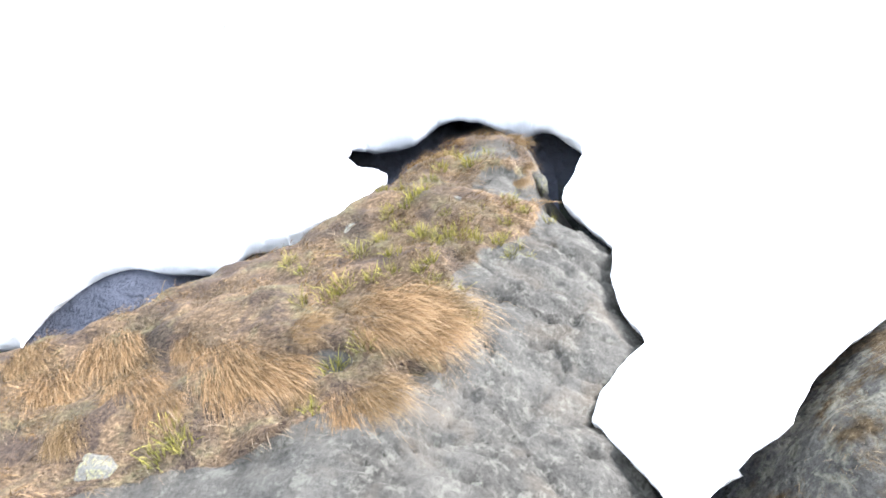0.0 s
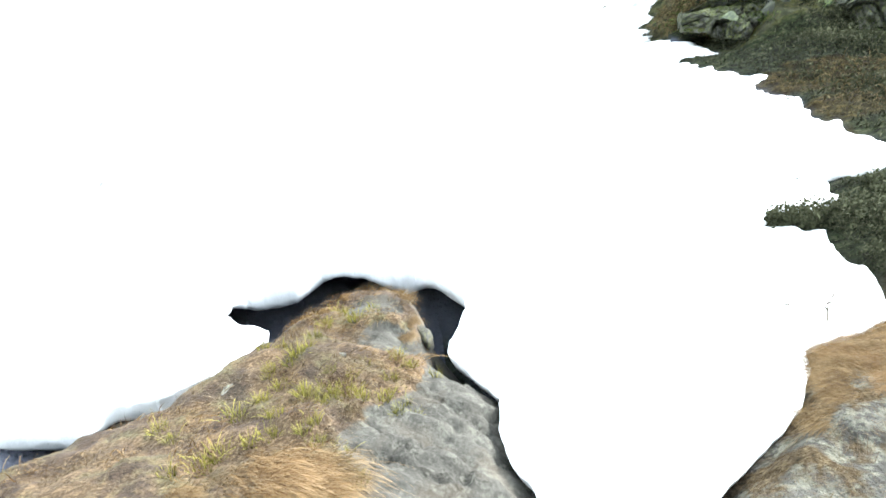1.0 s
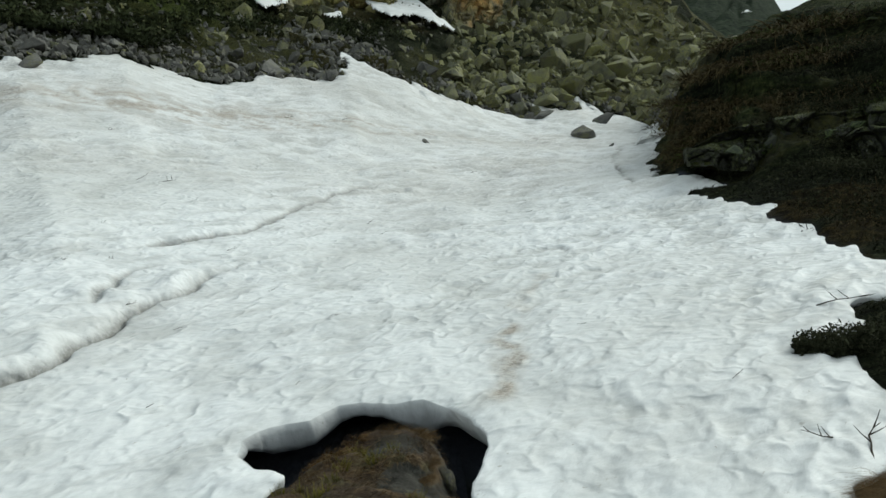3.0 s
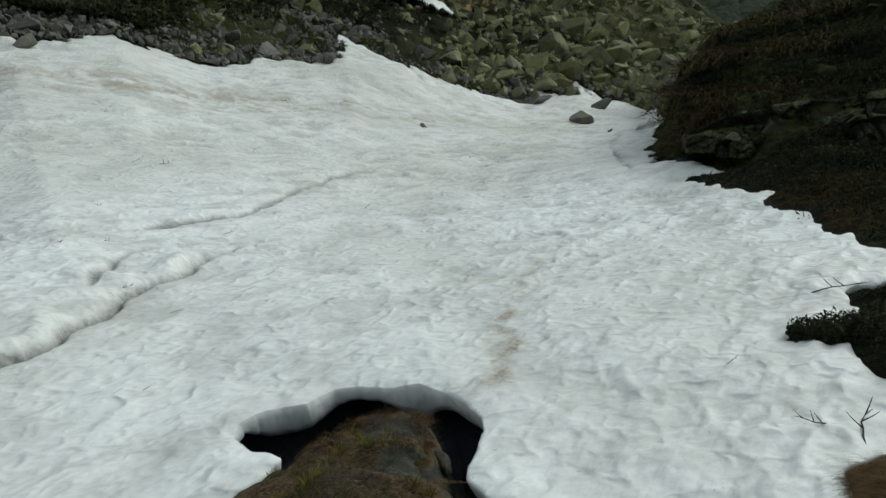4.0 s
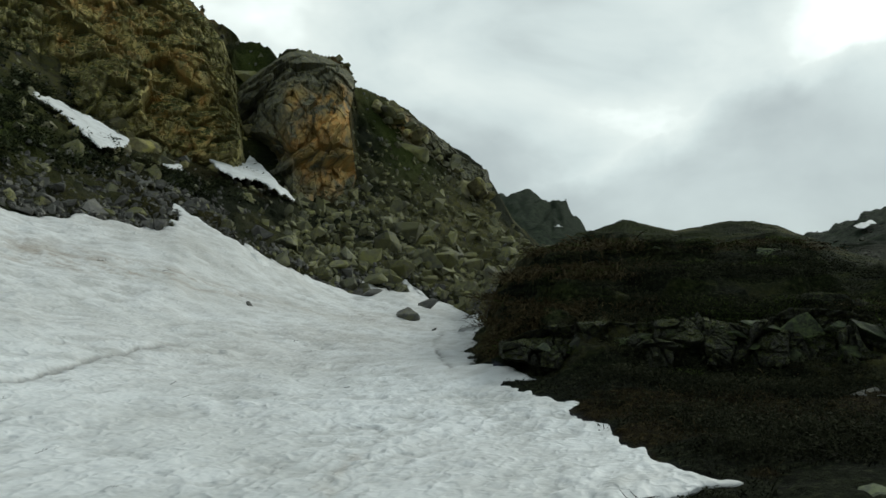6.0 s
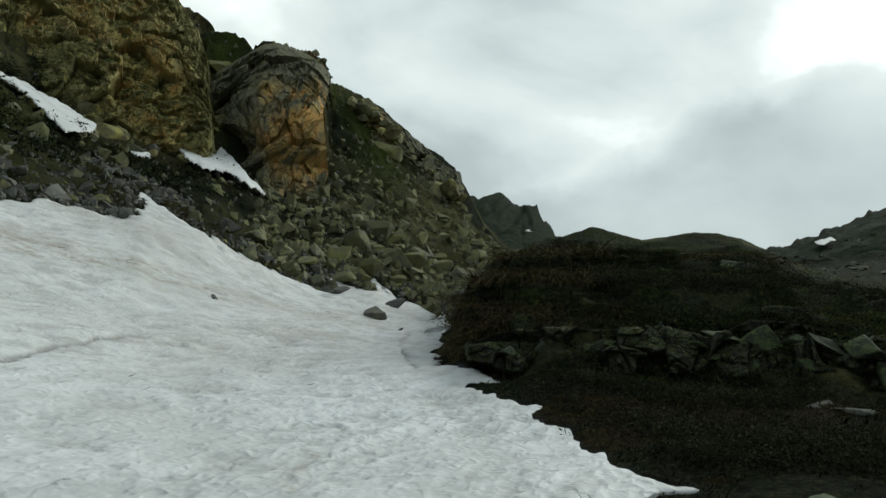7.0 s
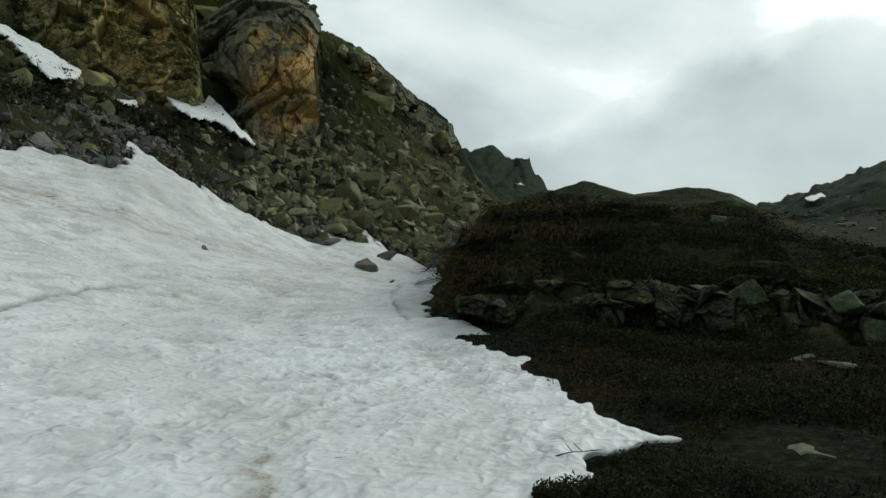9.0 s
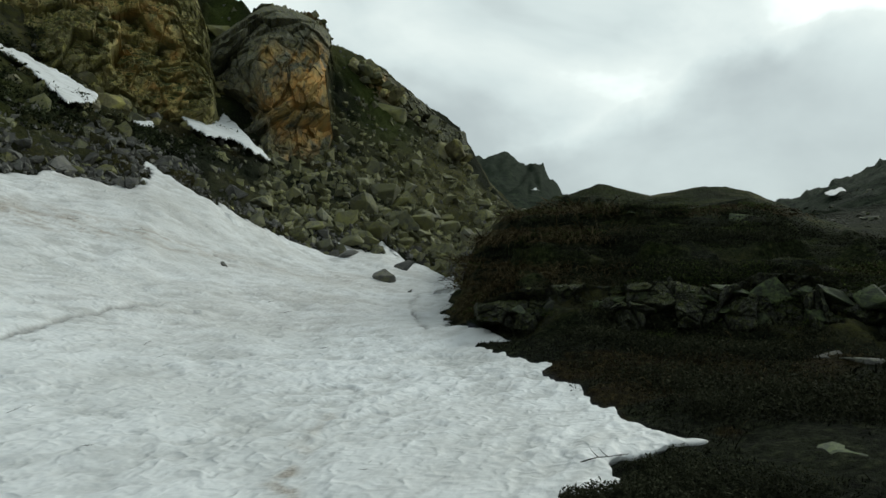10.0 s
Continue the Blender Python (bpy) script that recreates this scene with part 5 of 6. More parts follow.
def tuft_mesh(name, mat, count, radius, length, lean, droop, seed, width=0.0022):
    """A tuft about its root at the origin, its blades combed along lean."""
    rnd = np.random.RandomState(seed)
    a, d = rnd.uniform(0, 6.28, count), radius * np.sqrt(rnd.rand(count))
    roots = np.stack([np.cos(a) * d, np.sin(a) * d, 0 * a - 0.01], 1)
    ways = np.stack([np.cos(a) * d / radius * 0.45, np.sin(a) * d / radius * 0.45, np.ones(count)], 1) + rnd.normal(0, 0.22, (count, 3)) + np.array(lean)
    ways /= np.linalg.norm(ways, axis=1)[:, None]
    lengths = length * np.exp(rnd.normal(0, 0.3, count))
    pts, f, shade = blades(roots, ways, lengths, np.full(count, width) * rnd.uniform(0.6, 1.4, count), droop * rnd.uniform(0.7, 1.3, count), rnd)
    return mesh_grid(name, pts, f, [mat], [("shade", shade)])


DRY = [tuft_mesh("grass_tuft", STRAW, 1000, 0.15, 0.19, (1.0, -0.55, 0), 0.72, 200 + i, 0.0012) for i in range(3)]
MAT = [tuft_mesh("grass_tuft", MATTED, 300, 0.15, 0.075, (0.9, -0.45, 0), 0.5, 210 + i, 0.0011) for i in range(3)]
SHORT = [tuft_mesh("grass_tuft", STRAW, 260, 0.12, 0.075, (0.3, -0.6, 0), 0.5, 230 + i, 0.0013) for i in range(3)]
SPRIG = [tuft_mesh("green_sprig", FRESH, 60, 0.045, 0.08, (0, 0, 0), 0.3, 220 + i, 0.0024) for i in range(3)]


def on_ledge(x, y):
    return float(ledge_level(np.array([x]), np.array([y]))[0][0])


def plant(name, forms, x, y, z, size, turn, rnd, label, category, group):
    ob = new(name, rnd.choice(forms))
    ob.matrix_world = Matrix.LocRotScale((x, y, z), Euler((0, 0, radians(turn))), (size, size, size))
    return tagged(ob, label, category, group)


def dress_ledge():
    rnd = random.Random(31)
    # the large drooping tufts: place, size, turn
    for x, y, size, turn in ((-0.62, 2.42, 1.05, 0), (-0.47, 2.36, 0.95, 10), (-0.52, 2.22, 0.9, 5), (-0.70, 2.28, 1.0, -10),
                             (-1.28, 2.02, 1.0, -15), (-1.14, 2.05, 0.9, 0), (-1.38, 2.12, 0.9, -20), (-2.05, 2.38, 0.9, -30), (-1.85, 2.22, 1.0, -25),
                             (-2.25, 2.12, 1.0, -35), (-0.78, 1.82, 0.7, -30), (-0.66, 1.86, 0.65, -10), (-1.75, 2.0, 0.8, -20), (-0.9, 2.36, 0.6, -10), (-1.0, 2.22, 0.55, 10), (-1.55, 1.86, 0.6, -20), (-0.86, 2.5, 0.5, 0), (-1.6, 2.3, 0.55, -30),
                             (-2.5, 2.4, 0.7, -30), (-1.9, 1.78, 0.6, -25), (-0.75, 2.62, 0.45, 5), (-0.95, 1.88, 0.5, -20)):
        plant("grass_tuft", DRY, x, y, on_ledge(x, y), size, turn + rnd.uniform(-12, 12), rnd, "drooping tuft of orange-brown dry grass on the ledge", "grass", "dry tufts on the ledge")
    count = 0
    while count < 96:
        x, y = (rnd.uniform(-3.0, 0.1), rnd.uniform(1.5, 3.9)) if count < 66 else (rnd.uniform(-0.75, 0.1), rnd.uniform(3.7, 4.6))
        z, turf = ledge_level(np.array([x]), np.array([y]))
        if turf[0] < 0.8 or inside_by(np.array([[x, y, 0.0]]), SPUR_OUTLINE)[0] < (0.25 if count < 66 else 0.1):
            continue
        plant("grass_tuft", MAT if count < 66 else SHORT, x, y, float(z[0]), rnd.uniform(0.4, 0.9), rnd.uniform(-60, 60), rnd, "short matted tuft of brown grass on the ledge", "grass", "short tufts on the ledge")
        count += 1
    for x, y in ((-0.82, 2.08), (-0.86, 2.02), (-0.74, 2.10), (-0.66, 3.35), (-0.62, 3.42), (-0.06, 3.02), (-0.10, 2.92), (-0.02, 2.96), (-0.36, 3.12), (-0.44, 3.06), (-0.32, 3.02),
                 (-0.50, 2.74), (-0.55, 2.70), (-0.08, 3.42), (-0.04, 3.36), (0.12, 3.42), (-1.0, 2.62), (-0.96, 2.68), (-1.18, 2.86), (-0.9, 2.95), (-0.78, 3.1), (-1.3, 3.0), (-0.42, 2.98), (-0.26, 2.94), (-0.18, 2.98), (-0.5, 3.0), (-0.58, 3.06), (-0.14, 3.08), (-0.7, 2.88),
                 (-0.42, 2.66), (-0.46, 2.62), (-0.36, 2.56), (-0.3, 2.44), (-0.28, 2.36), (-1.45, 1.72), (-1.38, 1.66), (-1.5, 1.64), (-0.9, 1.78), (-0.8, 3.32), (-1.1, 2.52), (-0.4, 4.1), (-0.3, 3.98), (-0.5, 3.9), (-0.2, 4.2), (-0.45, 4.3)):
        plant("green_sprig", SPRIG, x + rnd.uniform(-0.02, 0.02), y + rnd.uniform(-0.02, 0.02), on_ledge(x, y), rnd.uniform(0.6, 1.1), rnd.uniform(0, 360), rnd,
              "small yellow-green sprig of fresh grass on the ledge", "grass", "green sprigs on the ledge")
    count = 0
    while count < 22:            # the bank beside the snow, close to the ledge
        bear, r = rnd.uniform(-48, -24), rnd.uniform(1.9, 4.2)
        x, y = at_bearing(bear, r)
        if snow_at(x, y) > -0.18:
            continue
        plant("grass_tuft", MAT, x, y, drop(x, y), rnd.uniform(0.4, 0.9), rnd.uniform(90, 250), rnd, "brown grass tuft on the bank beside the snow", "grass", "tufts on the bank")
        count += 1
    for x, y, size in ((2.42, 3.02, 0.8), (2.62, 3.0, 0.9), (2.5, 2.84, 0.7), (2.82, 2.86, 1.0), (2.3, 2.98, 0.8), (2.34, 2.86, 0.7), (2.7, 3.12, 0.9), (2.9, 3.1, 1.0), (2.6, 2.7, 0.8), (2.2, 2.74, 0.7), (3.0, 3.3, 1.0), (2.12, 2.62, 0.6), (2.45, 2.6, 0.8), (1.9, 2.45, 0.6)):
        plant("grass_tuft", DRY, x, y, drop(x, y), size, rnd.uniform(170, 220), rnd, "drooping tuft of pale brown grass on the bank beside the snow", "grass", "tufts on the bank")
    for x, y, size in ((-0.86, 4.18, 0.42), (-0.80, 4.32, 0.45), (-0.70, 4.42, 0.42), (-0.58, 4.52, 0.45), (-0.46, 4.60, 0.4), (-0.32, 4.66, 0.42), (-0.18, 4.68, 0.36), (-0.92, 4.0, 0.42),
                       (-0.72, 4.22, 0.36), (-0.56, 4.36, 0.36), (-0.40, 4.48, 0.34), (-0.05, 4.62, 0.34), (0.04, 4.12, 0.34), (-0.02, 3.92, 0.36), (0.0, 4.46, 0.3)):
        plant("grass_tuft", DRY, x, y, on_ledge(x, y), size, rnd.uniform(-40, 40), rnd, "small orange-brown tuft at the tip of the ledge", "grass", "dry tufts on the ledge")
    for k in range(46):
        x, y = rnd.uniform(-0.85, 0.15), rnd.uniform(2.55, 3.7)
        z, turf = ledge_level(np.array([x]), np.array([y]))
        if turf[0] < 0.8:
            continue
        if k % 2:
            plant("green_sprig", SPRIG, x, y, float(z[0]), rnd.uniform(0.5, 0.9), rnd.uniform(0, 360), rnd, "small yellow-green sprig of fresh grass on the ledge", "grass", "green sprigs on the ledge")
        else:
            plant("grass_tuft", SHORT, x, y, float(z[0]), rnd.uniform(0.6, 1.0), rnd.uniform(-30, 60), rnd, "short tuft of straw-coloured grass on the ledge", "grass", "short tufts on the ledge")
    # stones that stick out of the turf
    for x, y, size, forms, label in ((-0.36, 3.42, 0.17, PALE_FORMS, "pale flat stone set in the moss of the ledge"), (-1.0, 3.32, 0.24, PALE_FORMS, "pale lichened stone at the ledge's edge"),
                                     (-0.52, 1.86, 0.15, PALE_FORMS, "rounded pale-green lichened stone on the slab"), (0.10, 4.20, 0.26, BANK_FORMS, "upright grey stone at the tip of the ledge"),
                                     (0.17, 4.04, 0.22, BANK_FORMS, "upright grey stone at the tip of the ledge"), (-0.30, 1.52, 0.10, PALE_FORMS, "small pale stone on the slab"),
                                     (-1.72, 1.60, 0.26, BANK_FORMS, "rough grey stone between the grass tufts")):
        put_stone("ledge_stone", rnd.choice(forms), x, y, on_ledge(x, y) - 0.02, size, rnd, label, squash=1.3 if y > 3.9 else 0.5, lean=0.2)["category"] = "stone"


dress_ledge()


def scatter_blades(name, mat, x, y, z, length, width, lean, droop, seed, label, category, steps=3):
    rnd = np.random.RandomState(seed)
    n = len(x)
    ways = np.stack([rnd.normal(lean[0], 0.5, n), rnd.normal(lean[1], 0.5, n), np.ones(n)], 1)
    ways /= np.linalg.norm(ways, axis=1)[:, None]
    size = np.exp(rnd.normal(0, 0.35, n))
    pts, f, shade = blades(np.stack([x, y, z - 0.01], 1), ways, length * size, width * size, droop * rnd.uniform(0.6, 1.4, n), rnd, steps)
    me = mesh_grid(name, pts, f, [mat], [("shade", shade)])
    return tagged(new(name, me), label, category, kind="stuff")


def make_turf():
    rnd = np.random.RandomState(41)
    x, y = rnd.uniform(-3.4, 0.3, 80000), rnd.uniform(0.9, 4.75, 80000)
    z, turf = ledge_level(x, y)
    k = (turf > 0.7) & (fbm(np.stack([x, y, 0 * x], 1) * 4, 2, 43) > -0.12)
    yellow = vnoise(np.stack([x, y, 0 * x], 1) * 1.7, 45) > 0.1
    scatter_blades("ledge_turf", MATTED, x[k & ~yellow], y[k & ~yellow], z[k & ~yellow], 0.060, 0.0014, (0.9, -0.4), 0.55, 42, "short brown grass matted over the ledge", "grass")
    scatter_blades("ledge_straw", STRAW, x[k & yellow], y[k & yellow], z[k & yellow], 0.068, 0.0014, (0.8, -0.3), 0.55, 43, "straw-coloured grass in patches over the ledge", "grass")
    bear, r = rnd.uniform(-66, -18, 26000), rnd.uniform(1.8, 4.9, 26000)
    x, y = -np.sin(np.radians(bear)) * r, np.cos(np.radians(bear)) * r
    k = (snow_by(x, y) < -0.06) & (fbm(np.stack([x, y, 0 * x], 1) * 2.2, 3, 44) > 0.05)
    scatter_blades("bank_turf", MATTED, x[k], y[k], lookup(GROUND_Z, x[k], y[k]), 0.045, 0.0014, (0.2, -0.8), 0.6, 46, "short pale brown grass on the stony bank", "grass")
    # the dark bank beside the snow: brown sedge near by, heather further out
    bear, r = rnd.uniform(-66, -14, 60000), np.exp(rnd.uniform(math.log(1.8), math.log(17), 60000))
    x, y = -np.sin(np.radians(bear)) * r, np.cos(np.radians(bear)) * r
    p = np.stack([x, y, 0 * x], 1)
    s = snow_by(x, y)
    inside = inside_by(p, SPUR_OUTLINE)
    clump = fbm(p * 0.9, 3, 47) + 0.6 * fbm(p * 0.3, 2, 48)
    z = lookup(GROUND_Z, x, y)
    scale = np.clip(r / 9, 0.45, 1.3)
    for name, mat, k, length, width, label in (
            ("bank_sedge", SEDGE, (clump > 0.22), 0.13, 0.004, "rusty brown sedge on the dark bank"),
            ("bank_heather", HEATHER, (clump <= 0.22), 0.11, 0.007, "low dark heather on the bank beside the snow")):
        k = k & (np.hypot(x - 6.8, y - 5.3) > 1.0) & (s < -0.05) & (inside < -0.1) & (r > 4.4 + 0.5 * vnoise(p * 2, 49))
        scatter_blades(name, mat, x[k], y[k], z[k], length * scale[k], width * scale[k], (0, -0.2), 0.5, 48, label, "heath")


make_turf()


def shrub_cloud(name, spots, mat, leaf, per, label, category, seed):
    """Low shrubs as clouds of small leaves on short stems; spots: x, y, z, width, height."""
    rnd = np.random.RandomState(seed)
    pts, faces, shades, n = [], [], [], 0
    for x, y, z, wide, high in spots:
        a = rnd.normal(0, 1, (per, 3))
        a /= np.linalg.norm(a, axis=1)[:, None]
        a *= (rnd.rand(per, 1) ** 0.4)
        lump = 1 + 0.35 * np.sin(a[:, :1] * 5 + x * 3) * np.cos(a[:, 1:2] * 4 + y)
        c = a * lump * (wide / 2, wide / 2, high) + (x, y, z)
        c[:, 2] = np.maximum(c[:, 2], z - 0.05)
        u = rnd.normal(0, 1, (per, 3)) * leaf * 0.5
        w = rnd.normal(0, 1, (per, 3)) * leaf * 0.28
        quad = np.stack([c - u, c + w, c + u, c - w], 1)
        pts.append(quad.reshape(-1, 3))
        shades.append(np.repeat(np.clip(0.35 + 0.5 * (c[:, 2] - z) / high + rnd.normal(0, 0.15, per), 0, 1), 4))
        faces.append(np.arange(per * 4).reshape(-1, 4) + n)
        n += per * 4
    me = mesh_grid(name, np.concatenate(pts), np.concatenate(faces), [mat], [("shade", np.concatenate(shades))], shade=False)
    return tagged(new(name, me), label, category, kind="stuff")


def make_shrubs():
    rnd = random.Random(51)
    spots = []
    while len(spots) < 420:      # juniper over the turf of the far slope
        bear, angle = rnd.uniform(-7, 27), rnd.uniform(6.5, 17)
        n = noise.noise(Vector((bear * 0.22, angle * 0.45, 7)))
        ok = bear > 6 and angle > 8.2 + 0.02 * bear or -6 < bear < 5 and 7.0 < angle < 9.6
        if not ok or n < -0.05 - (0.2 if bear > 9 else 0):
            continue
        x, y = on_land(bear, angle, 38)
        wide = rnd.uniform(1.2, 3.0)
        spots.append((x, y, drop(x, y), wide, wide * 0.28))
    shrub_cloud("juniper_scrub", spots, JUNIPER, 0.16, 130, "dark green juniper scrub over the turf slope", "shrub", 52)
    spots = []
    while len(spots) < 240:      # heather over the dark hill
        bear, r = rnd.uniform(-66, -25), rnd.uniform(11, 27)
        if noise.noise(Vector((bear * 0.3, r * 0.25, 2))) < -0.1:
            continue
        x, y = at_bearing(bear, r)
        if snow_at(x, y) > -0.5:
            continue
        wide = rnd.uniform(0.5, 1.4)
        spots.append((x, y, drop(x, y), wide * 1.5, wide * 0.13))
    shrub_cloud("hill_heather", spots, HEATHER, 0.032, 420, "dark heather cushions over the rounded hill", "shrub", 53)
    spots = []
    for x, y, wide in ((3.45, 5.12, 0.5), (3.75, 5.0, 0.7), (4.1, 4.95, 0.8), (4.0, 4.6, 0.8), (4.5, 4.8, 0.9), (3.8, 4.3, 0.7), (4.4, 4.2, 0.9), (3.6, 3.95, 0.6), (3.35, 5.17, 0.3), (4.9, 5.4, 0.9),
                       (4.6, 5.6, 0.6), (4.6, 3.6, 1.0), (3.7, 3.4, 0.7), (5.2, 4.6, 1.0), (7.0, 7.4, 1.2)):
        spots.append((x, y, drop(x, y), wide, wide * 0.2 + 0.04))
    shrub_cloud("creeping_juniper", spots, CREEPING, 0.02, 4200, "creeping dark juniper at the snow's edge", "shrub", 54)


make_shrubs()


def make_tussocks():
    """Tussocks of sedge and heather in ragged rows along the hill's steps and over the dark bank."""
    rnd = np.random.RandomState(57)
    n = 26000
    bear, r = rnd.uniform(-66, -23, n), np.exp(rnd.uniform(math.log(8), math.log(29), n))
    x, y = -np.sin(np.radians(bear)) * r, np.cos(np.radians(bear)) * r
    z = lookup(GROUND_Z, x, y)
    p = np.stack([x, y, z], 1)
    row = vnoise(p * np.array([0.14, 0.14, 1.9]), 171) + 0.5 * fbm(p * 0.7, 3, 172)
    kind = fbm(p * np.array([0.12, 0.12, 0.5]), 3, 173)
    face = smooth(r, 15.5, 16.5) * (1 - smooth(r, 18.3, 19.2))
    ok = (snow_by(x, y) < -0.9) & (rnd.rand(n) > 0.85 * face) & (row > -0.05)
    k = np.nonzero(ok & ((kind > 0.12) | (bear > -37)) & (r > 17.5 - 3 * (bear < -37)))[0][:1700]
    per, size = 40, np.exp(rnd.normal(0, 0.35, len(k))) * np.clip(r[k] / 22, 0.5, 1.25)
    a, d = rnd.uniform(0, 6.28, (len(k), per)), np.sqrt(rnd.rand(len(k), per))
    out = 0.34 * size[:, None] * d
    px, py = (x[k][:, None] + np.cos(a) * out * 1.6).ravel(), (y[k][:, None] + np.sin(a) * out).ravel()
    ways = np.stack([(np.cos(a) * d).ravel(), (np.sin(a) * d).ravel() - 0.2, np.full(px.shape, 0.7)], 1) + rnd.normal(0, 0.25, (len(px), 3))
    ways /= np.linalg.norm(ways, axis=1)[:, None]
    big = np.repeat(size, per)
    pts, f, shade = blades(np.stack([px, py, np.repeat(z[k], per) - 0.03], 1), ways, (0.12 + 0.14 * (np.repeat(bear[k], per) > -37)) * big * rnd.uniform(0.6, 1.4, len(px)), 0.009 * big, rnd.uniform(0.3, 1.0, len(px)), rnd, 2)
    tagged(new("hill_sedge", mesh_grid("hill_sedge", pts, f, [SEDGE], [("shade", shade)])), "rusty brown sedge tussocks along the steps of the hill", "heath", kind="stuff")
    for name, mat, take, want, label in (("hill_cushions", HEATHER, ok & (kind <= 0.12) & (r > 15) & (bear < -34), 800, "dark heather cushions in rows along the hill"),
                                         ("hill_moss", MOSS, ok & (row > 0.2) & ((bear < -44) | (row > 0.45)) & (r > 16), 420, "dull green moss cushions between the hill's stones"),
                                         ("bank_scrub", CREEPING, (snow_by(x, y) < -0.9) & (vnoise(p * 0.45, 174) > 0.25) & (r < 15.5) & (np.hypot(x - 6.8, y - 5.3) > 1.5), 150, "dark low shrubs over the sedge of the bank")):
        k = np.nonzero(take)[0][:want]
        wide = np.exp(rnd.normal(0, 0.3, len(k))) * (1.0 if name != "hill_moss" else 0.75) * (0.8 if name == "bank_scrub" else 1.0)
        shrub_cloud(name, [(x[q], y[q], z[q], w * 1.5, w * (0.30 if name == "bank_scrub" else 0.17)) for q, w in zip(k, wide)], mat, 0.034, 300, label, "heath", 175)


make_tussocks()


def make_bank_stones():
    rnd = random.Random(61)
    count = 0
    while count < 16:
        bear = rnd.uniform(-64, -24)
        low = rnd.random()
        r = rnd.uniform(16.4, 20.0) if low < 0.8 else rnd.uniform(26, 34)
        if bear > -29 and low < 0.8:
            r += (bear + 29) * 1.1
        x, y = at_bearing(bear, r)
        if snow_at(x, y) > -0.4:
            continue
        size = 0.55 * math.exp(rnd.gauss(0.2, 0.4))
        ob = put_stone("outcrop_stone", rnd.choice(DARK_FORMS), x, y, drop(x, y) - 0.16 * size, size, rnd, "dark mossy block of the outcrop on the hill", "outcrop of the dark hill")
        ob["category"] = "rock"
        count += 1
    for k in range(16):      # blocks along the face of the outcrop
        bear = rnd.uniform(-63, -25)
        angle = rnd.uniform(-6.0, -2.6)
        if noise.noise(Vector((bear * 0.25, angle * 0.3, 5))) < -0.2:
            continue
        r = 16.95 + 0.18 * (angle + 6) + 0.25 * rnd.random()
        x, y = at_bearing(bear, r)
        size = 0.55 * math.exp(rnd.gauss(0.0, 0.4))
        ob = put_stone("outcrop_stone", rnd.choice(MOSSY_FORMS), x, y, EYE + r * math.tan(radians(angle)) - 0.05, size, rnd, "green-grey mossy block of the outcrop on the hill", "outcrop of the dark hill")
        ob["category"] = "rock"
    for bear, angle, size in ((-43.2, -2.9, 1.3), (-45.4, -2.5, 1.5), (-47.6, -2.0, 1.7), (-49.8, -2.2, 1.4), (-52.0, -2.5, 1.3), (-54.6, -2.2, 1.8), (-45.0, -4.0, 1.2),
                              (-47.0, -4.4, 1.3), (-39.0, -3.6, 1.2), (-40.2, -4.6, 1.1), (-36.4, -3.6, 0.8), (-57.0, -2.6, 1.6)):
        r = 17.1 + 0.2 * (angle + 6)
        x, y = at_bearing(bear, r)
        ob = put_stone("outcrop_slab", rnd.choice(MOSSY_FORMS), x, y, EYE + r * math.tan(radians(angle)) - 0.2 * size, size * rnd.uniform(0.5, 1.1), rnd, "pale green mossy slab on the dark outcrop", "outcrop of the dark hill", squash=rnd.uniform(0.45, 0.9), lean=1.0)
        ob["category"] = "rock"
    for k in range(15):      # slabs that show along the hill's crest
        bear = rnd.uniform(-46, -27.5) if k < 11 else rnd.uniform(-60, -46)
        top = float(np.interp(-bear, [27, 30, 35, 43, 46, 49, 60], [1.9, 3.8, 4.9, 4.5, 4.2, 3.0, 0.0]))
        x, y = on_land(bear, top - 0.4 - abs(rnd.gauss(0.1, 0.7)), 22)
        size = 1.7 * math.exp(rnd.gauss(0.0, 0.4))
        ob = put_stone("mossy_boulder", rnd.choice(MOSSY_FORMS), x, y, drop(x, y) - 0.16 * size, size, rnd, "flat grey-green boulder sunk in the hill's crest", "boulders of the dark hill", squash=0.34, lean=0.35)
        ob["category"] = "rock"
    for bear, r, size, kind, label in ((-51.8, 15.0, 1.3, PALE_FORMS, "pale grey stone lying on the brown sedge"), (-53.9, 14.6, 1.5, PALE_FORMS, "pale grey stone lying on the brown sedge"),
                                       (-52.2, 8.6, 1.9, MOSSY_FORMS, "flat grey slab sunk in the sedge"), (-41, 2.62, 0.7, BANK_FORMS, "grey slab with yellow lichen beside the snow"), (-41.5, 3.0, 0.6, BANK_FORMS, "grey slab with yellow lichen beside the snow"), 
                                       (-45, 2.5, 0.8, BANK_FORMS, "grey slab with yellow lichen beside the snow"), (-41, 2.3, 0.5, BANK_FORMS, "small lichened stone sunk in the bank")):
        x, y = at_bearing(bear, r)
        put_stone("bank_stone", rnd.choice(kind), x, y, drop(x, y) - (0.12 if r < 4 else 0.02 if r < 10 else 0.06) * size, size, rnd, label, squash=0.28 if r < 4 else 0.13 if r < 10 else 0.6, lean=0.1)["category"] = "stone"


make_bank_stones()


def snow_z(x, y):
    return float(snow_level(np.array([x]), np.array([y]))[0])


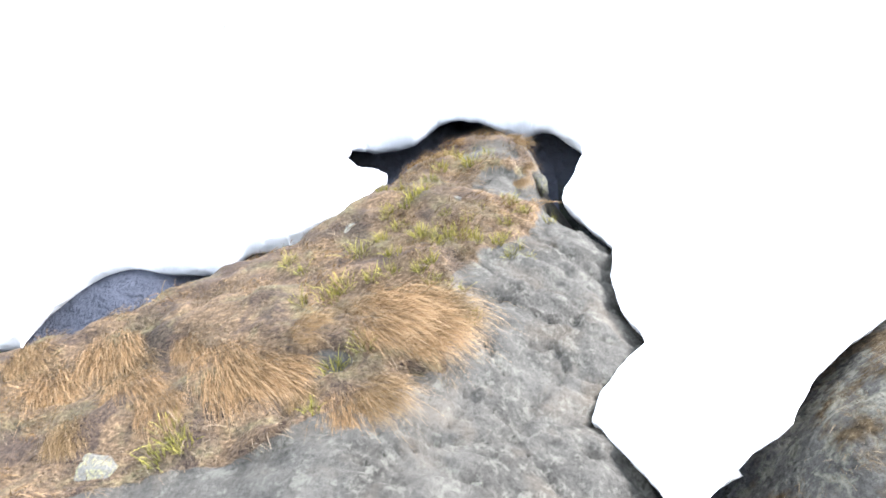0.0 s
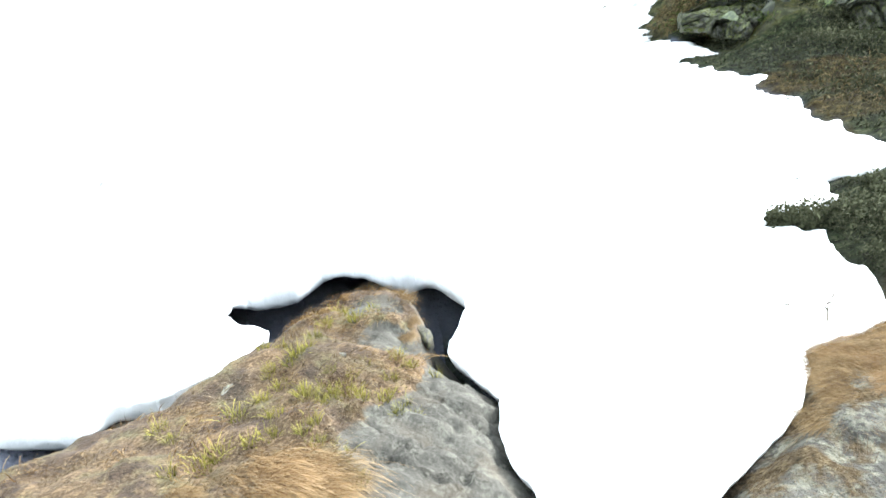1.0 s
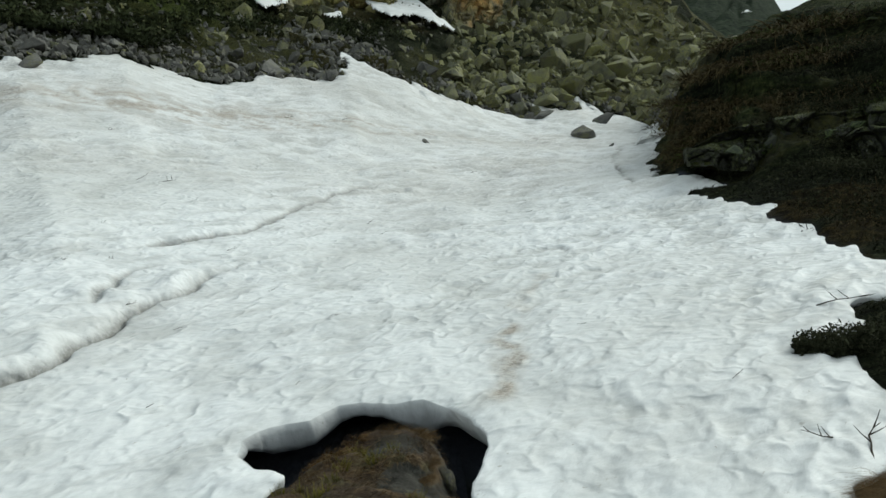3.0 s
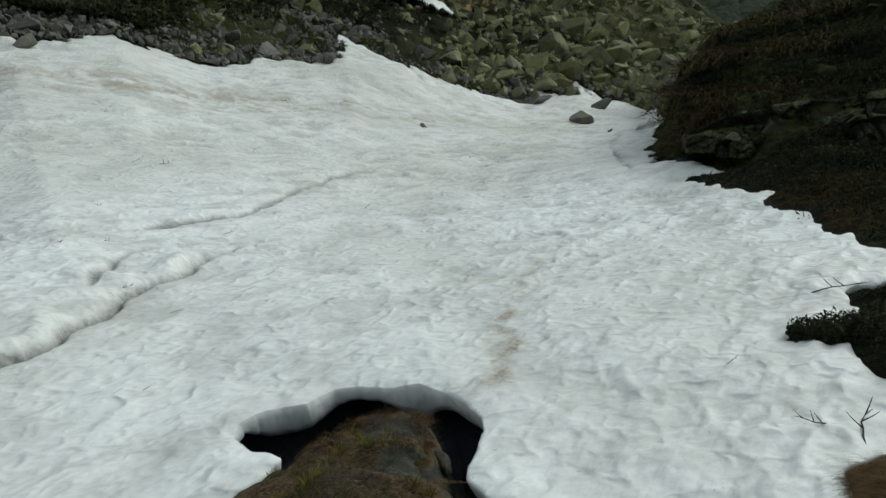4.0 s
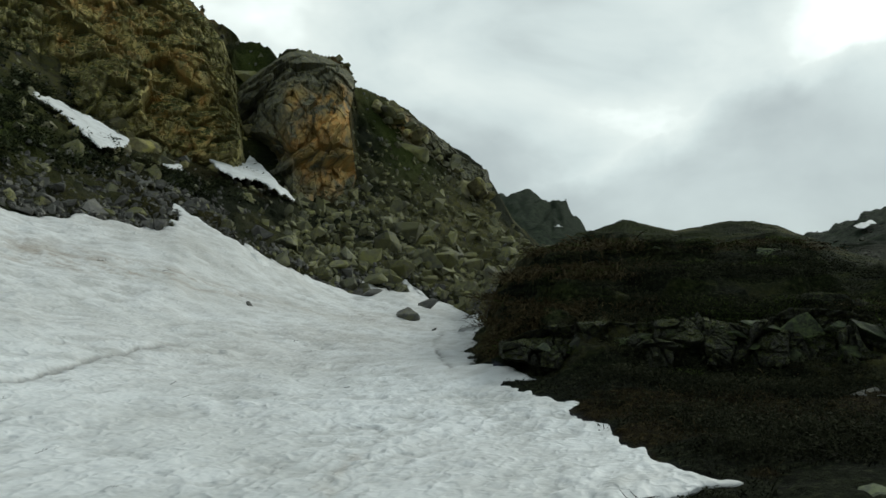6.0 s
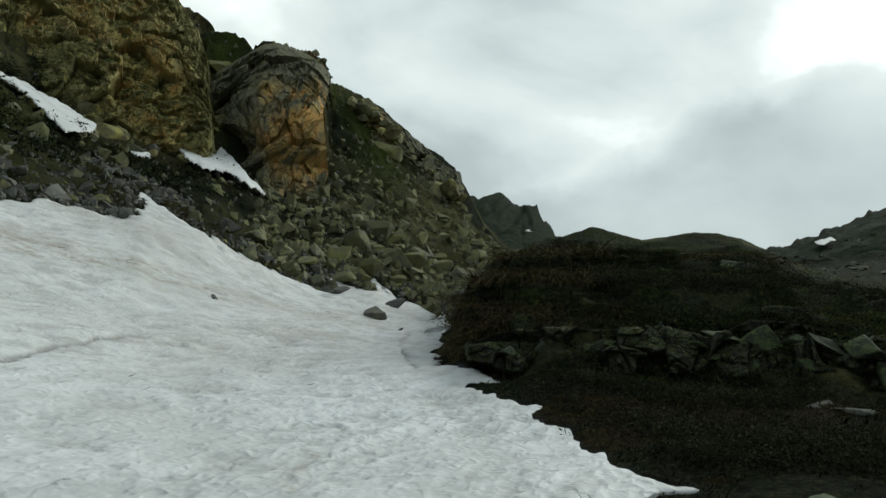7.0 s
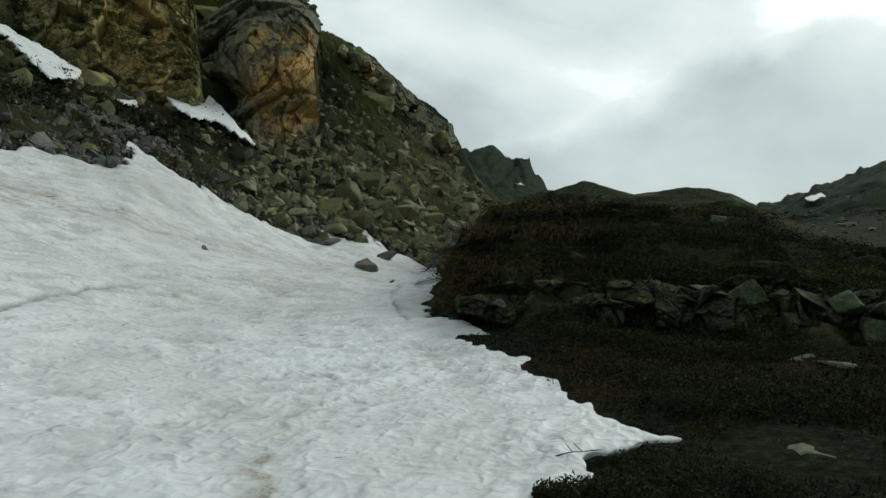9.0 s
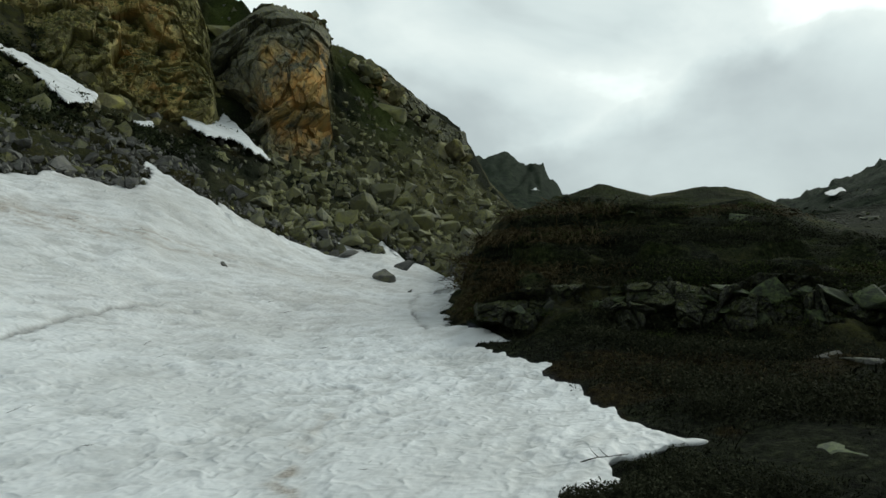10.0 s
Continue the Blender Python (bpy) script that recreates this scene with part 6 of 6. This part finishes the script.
def stick(points, radius):
    """A thin tapering twig along points, as a six-sided tube."""
    bm = bmesh.new()
    rings = []
    for i, p in enumerate(points):
        p = Vector(p)
        ahead = (Vector(points[min(i + 1, len(points) - 1)]) - Vector(points[max(i - 1, 0)])).normalized()
        side = ahead.cross(Vector((0.3, 0.2, 1))).normalized()
        over = side.cross(ahead)
        w = radius * (1 - 0.7 * i / (len(points) - 1))
        rings.append([bm.verts.new(p + (side * math.cos(a) + over * math.sin(a)) * w) for a in (0, 1.05, 2.09, 3.14, 4.19, 5.24)])
    for a, c in zip(rings, rings[1:]):
        for k in range(6):
            bm.faces.new((a[k], a[(k + 1) % 6], c[(k + 1) % 6], c[k]))
    bm.faces.new(rings[0][::-1])
    bm.faces.new(rings[-1])
    return bm


def part(name, bm, mat, parent, label=""):
    me = bpy.data.meshes.new(name)
    bm.to_mesh(me)
    bm.free()
    me.materials.append(mat)
    ob = new(name, me)
    ob.parent = parent
    if label:
        tagged(ob, label)
    return ob


def make_twig(name, x, y, z, size, turn, seed, label):
    rnd = random.Random(seed)
    root = new(name)
    pts, p, d = [], Vector((-0.5, 0, 0.02)), Vector((1, 0, 0.05))
    for i in range(6):
        pts.append(tuple(p))
        d = (d + Vector((0, rnd.uniform(-0.5, 0.5), rnd.uniform(-0.15, 0.18)))).normalized()
        p = p + d * 0.2
        p.z = max(p.z, 0.012)
    part("stem", stick(pts, 0.016), TWIG, root)
    for k in (2, 3, 4):
        a = Vector(pts[k])
        w = Vector((rnd.uniform(-0.2, 0.6), rnd.choice((-1, 1)) * rnd.uniform(0.4, 0.9), rnd.uniform(0.1, 0.7))).normalized()
        part("side_shoot", stick([tuple(a), tuple(a + w * 0.14), tuple(a + w * 0.26 + Vector((0, 0, 0.02)))], 0.011), TWIG, root)
    root.matrix_world = Matrix.LocRotScale((x, y, z), Euler((0, 0, radians(turn))), (size, size, size))
    return tagged(root, label, "twig", "twigs on the snow")


def litter_snow():
    rnd = random.Random(71)
    make_twig("dead_branch", 2.62, 3.62, snow_z(2.62, 3.62) - 0.01, 0.46, 75, 3, "forked dead branch stuck in the melting snow")
    make_twig("dead_branch", 2.45, 3.72, snow_z(2.45, 3.72) - 0.01, 0.36, 160, 5, "thin dead branch lying on the melting snow")
    make_twig("dead_branch", 4.25, 6.1, snow_z(4.25, 6.1) - 0.01, 0.5, 10, 8, "thin dead branch lying on the melting snow")
    for bear, angle, size in ((21.6, -6.4, 0.45), (16.9, -1.4, 0.9), (22.0, -3.8, 0.5), (21.4, -10.2, 0.35), (14.6, -5.0, 0.3), (18.4, -1.0, 0.5), (21.5, -18.2, 0.22), (9.8, -19.2, 0.12),
                              (10.4, -11.6, 0.25), (9.4, -11.4, 0.2), (18.2, -13.0, 0.22), (1.6, -7.4, 0.4), (-7.6, -4.4, 0.5), (-9.2, -5.2, 0.45), (-15.4, -17.8, 0.16), (-15.9, -17.5, 0.1),
                              (-27.6, -22.4, 0.2), (6.8, 2.2, 0.9), (2.2, 1.4, 0.8), (-6.2, -9.0, 0.3), (0.6, -8.4, 0.3), (13.2, -7.6, 0.4), (24.6, -6.0, 0.4), (20.2, 3.0, 0.8),
                              (-12.1, -8.2, 0.3), (5.6, -14.4, 0.2), (12.6, -9.1, 0.25)):
        r = np.linspace(3, 45, 400)
        x, y = -np.sin(np.radians(bear)) * r, np.cos(np.radians(bear)) * r
        z = snow_level(x, y)
        k = int(np.argmin(abs(np.degrees(np.arctan2(z - EYE, r)) - angle)))
        make_twig("twig", x[k], y[k], float(z[k]), size * 0.7, rnd.uniform(-30, 30), rnd.randint(0, 999), "small dark broken twig lying on the snow")
    # stones that have rolled out on the snow: bearing, distance, width
    for bear, r, size, label in ((-17.0, 42.0, 2.4, "grey boulder lying on the snow"), (-18.6, 50.0, 2.4, "flat grey boulder half sunk in the snow"), (-14.0, 50.8, 2.2, "grey boulder at the snow's edge"),
                                 (-4.1, 31.0, 0.5, "small dark stone sunk in the snow"), (-19.2, 35.5, 0.45, "small dark stone on the snow"), (23.9, 32.8, 1.3, "grey boulder at the snow's edge"), (-12.9, 51.0, 1.3, "grey boulder at the snow's edge")):
        x, y = at_bearing(bear, r)
        put_stone("snow_boulder", rnd.choice(GREY_FORMS), x, y, snow_z(x, y) + 0.12 * size, size, rnd, label, squash=0.75)["category"] = "boulder"


litter_snow()


def make_far_stones():
    """Blocks strewn over the further ridge, behind the dark hill."""
    rnd = np.random.RandomState(91)
    base = []
    for i in range(5):
        me = stone_mesh("far_form", 120 + i, [], 1, 10)
        base.append((np.array([c.co[:] for c in me.vertices]), np.array([q.vertices[:] for q in me.polygons])))
        bpy.data.meshes.remove(me)
    bear, r = rnd.uniform(-70, -46, 450), rnd.uniform(60, 170, 450)
    x, y = -np.sin(np.radians(bear)) * r, np.cos(np.radians(bear)) * r
    z = lookup(GROUND_Z, x, y)
    pts, faces, n = [], [], 0
    for k in range(450):
        v, f = base[rnd.randint(5)]
        size = np.exp(rnd.normal(0.2, 0.5)) * (0.4 + r[k] / 300)
        turn = np.array(Euler((rnd.uniform(-0.3, 0.3), rnd.uniform(-0.3, 0.3), rnd.uniform(0, 6.28))).to_matrix())
        pts.append(v @ turn.T * size * (1, 1, 0.6) + (x[k], y[k], z[k]))
        faces.append(f + n)
        n += len(v)
    me = mesh_grid("ridge_stones", np.concatenate(pts), np.concatenate(faces), [STONE_DARK], shade=False)
    return tagged(new("ridge_stones", me), "dark blocks strewn over the further ridge", "scree", kind="stuff")


make_far_stones()
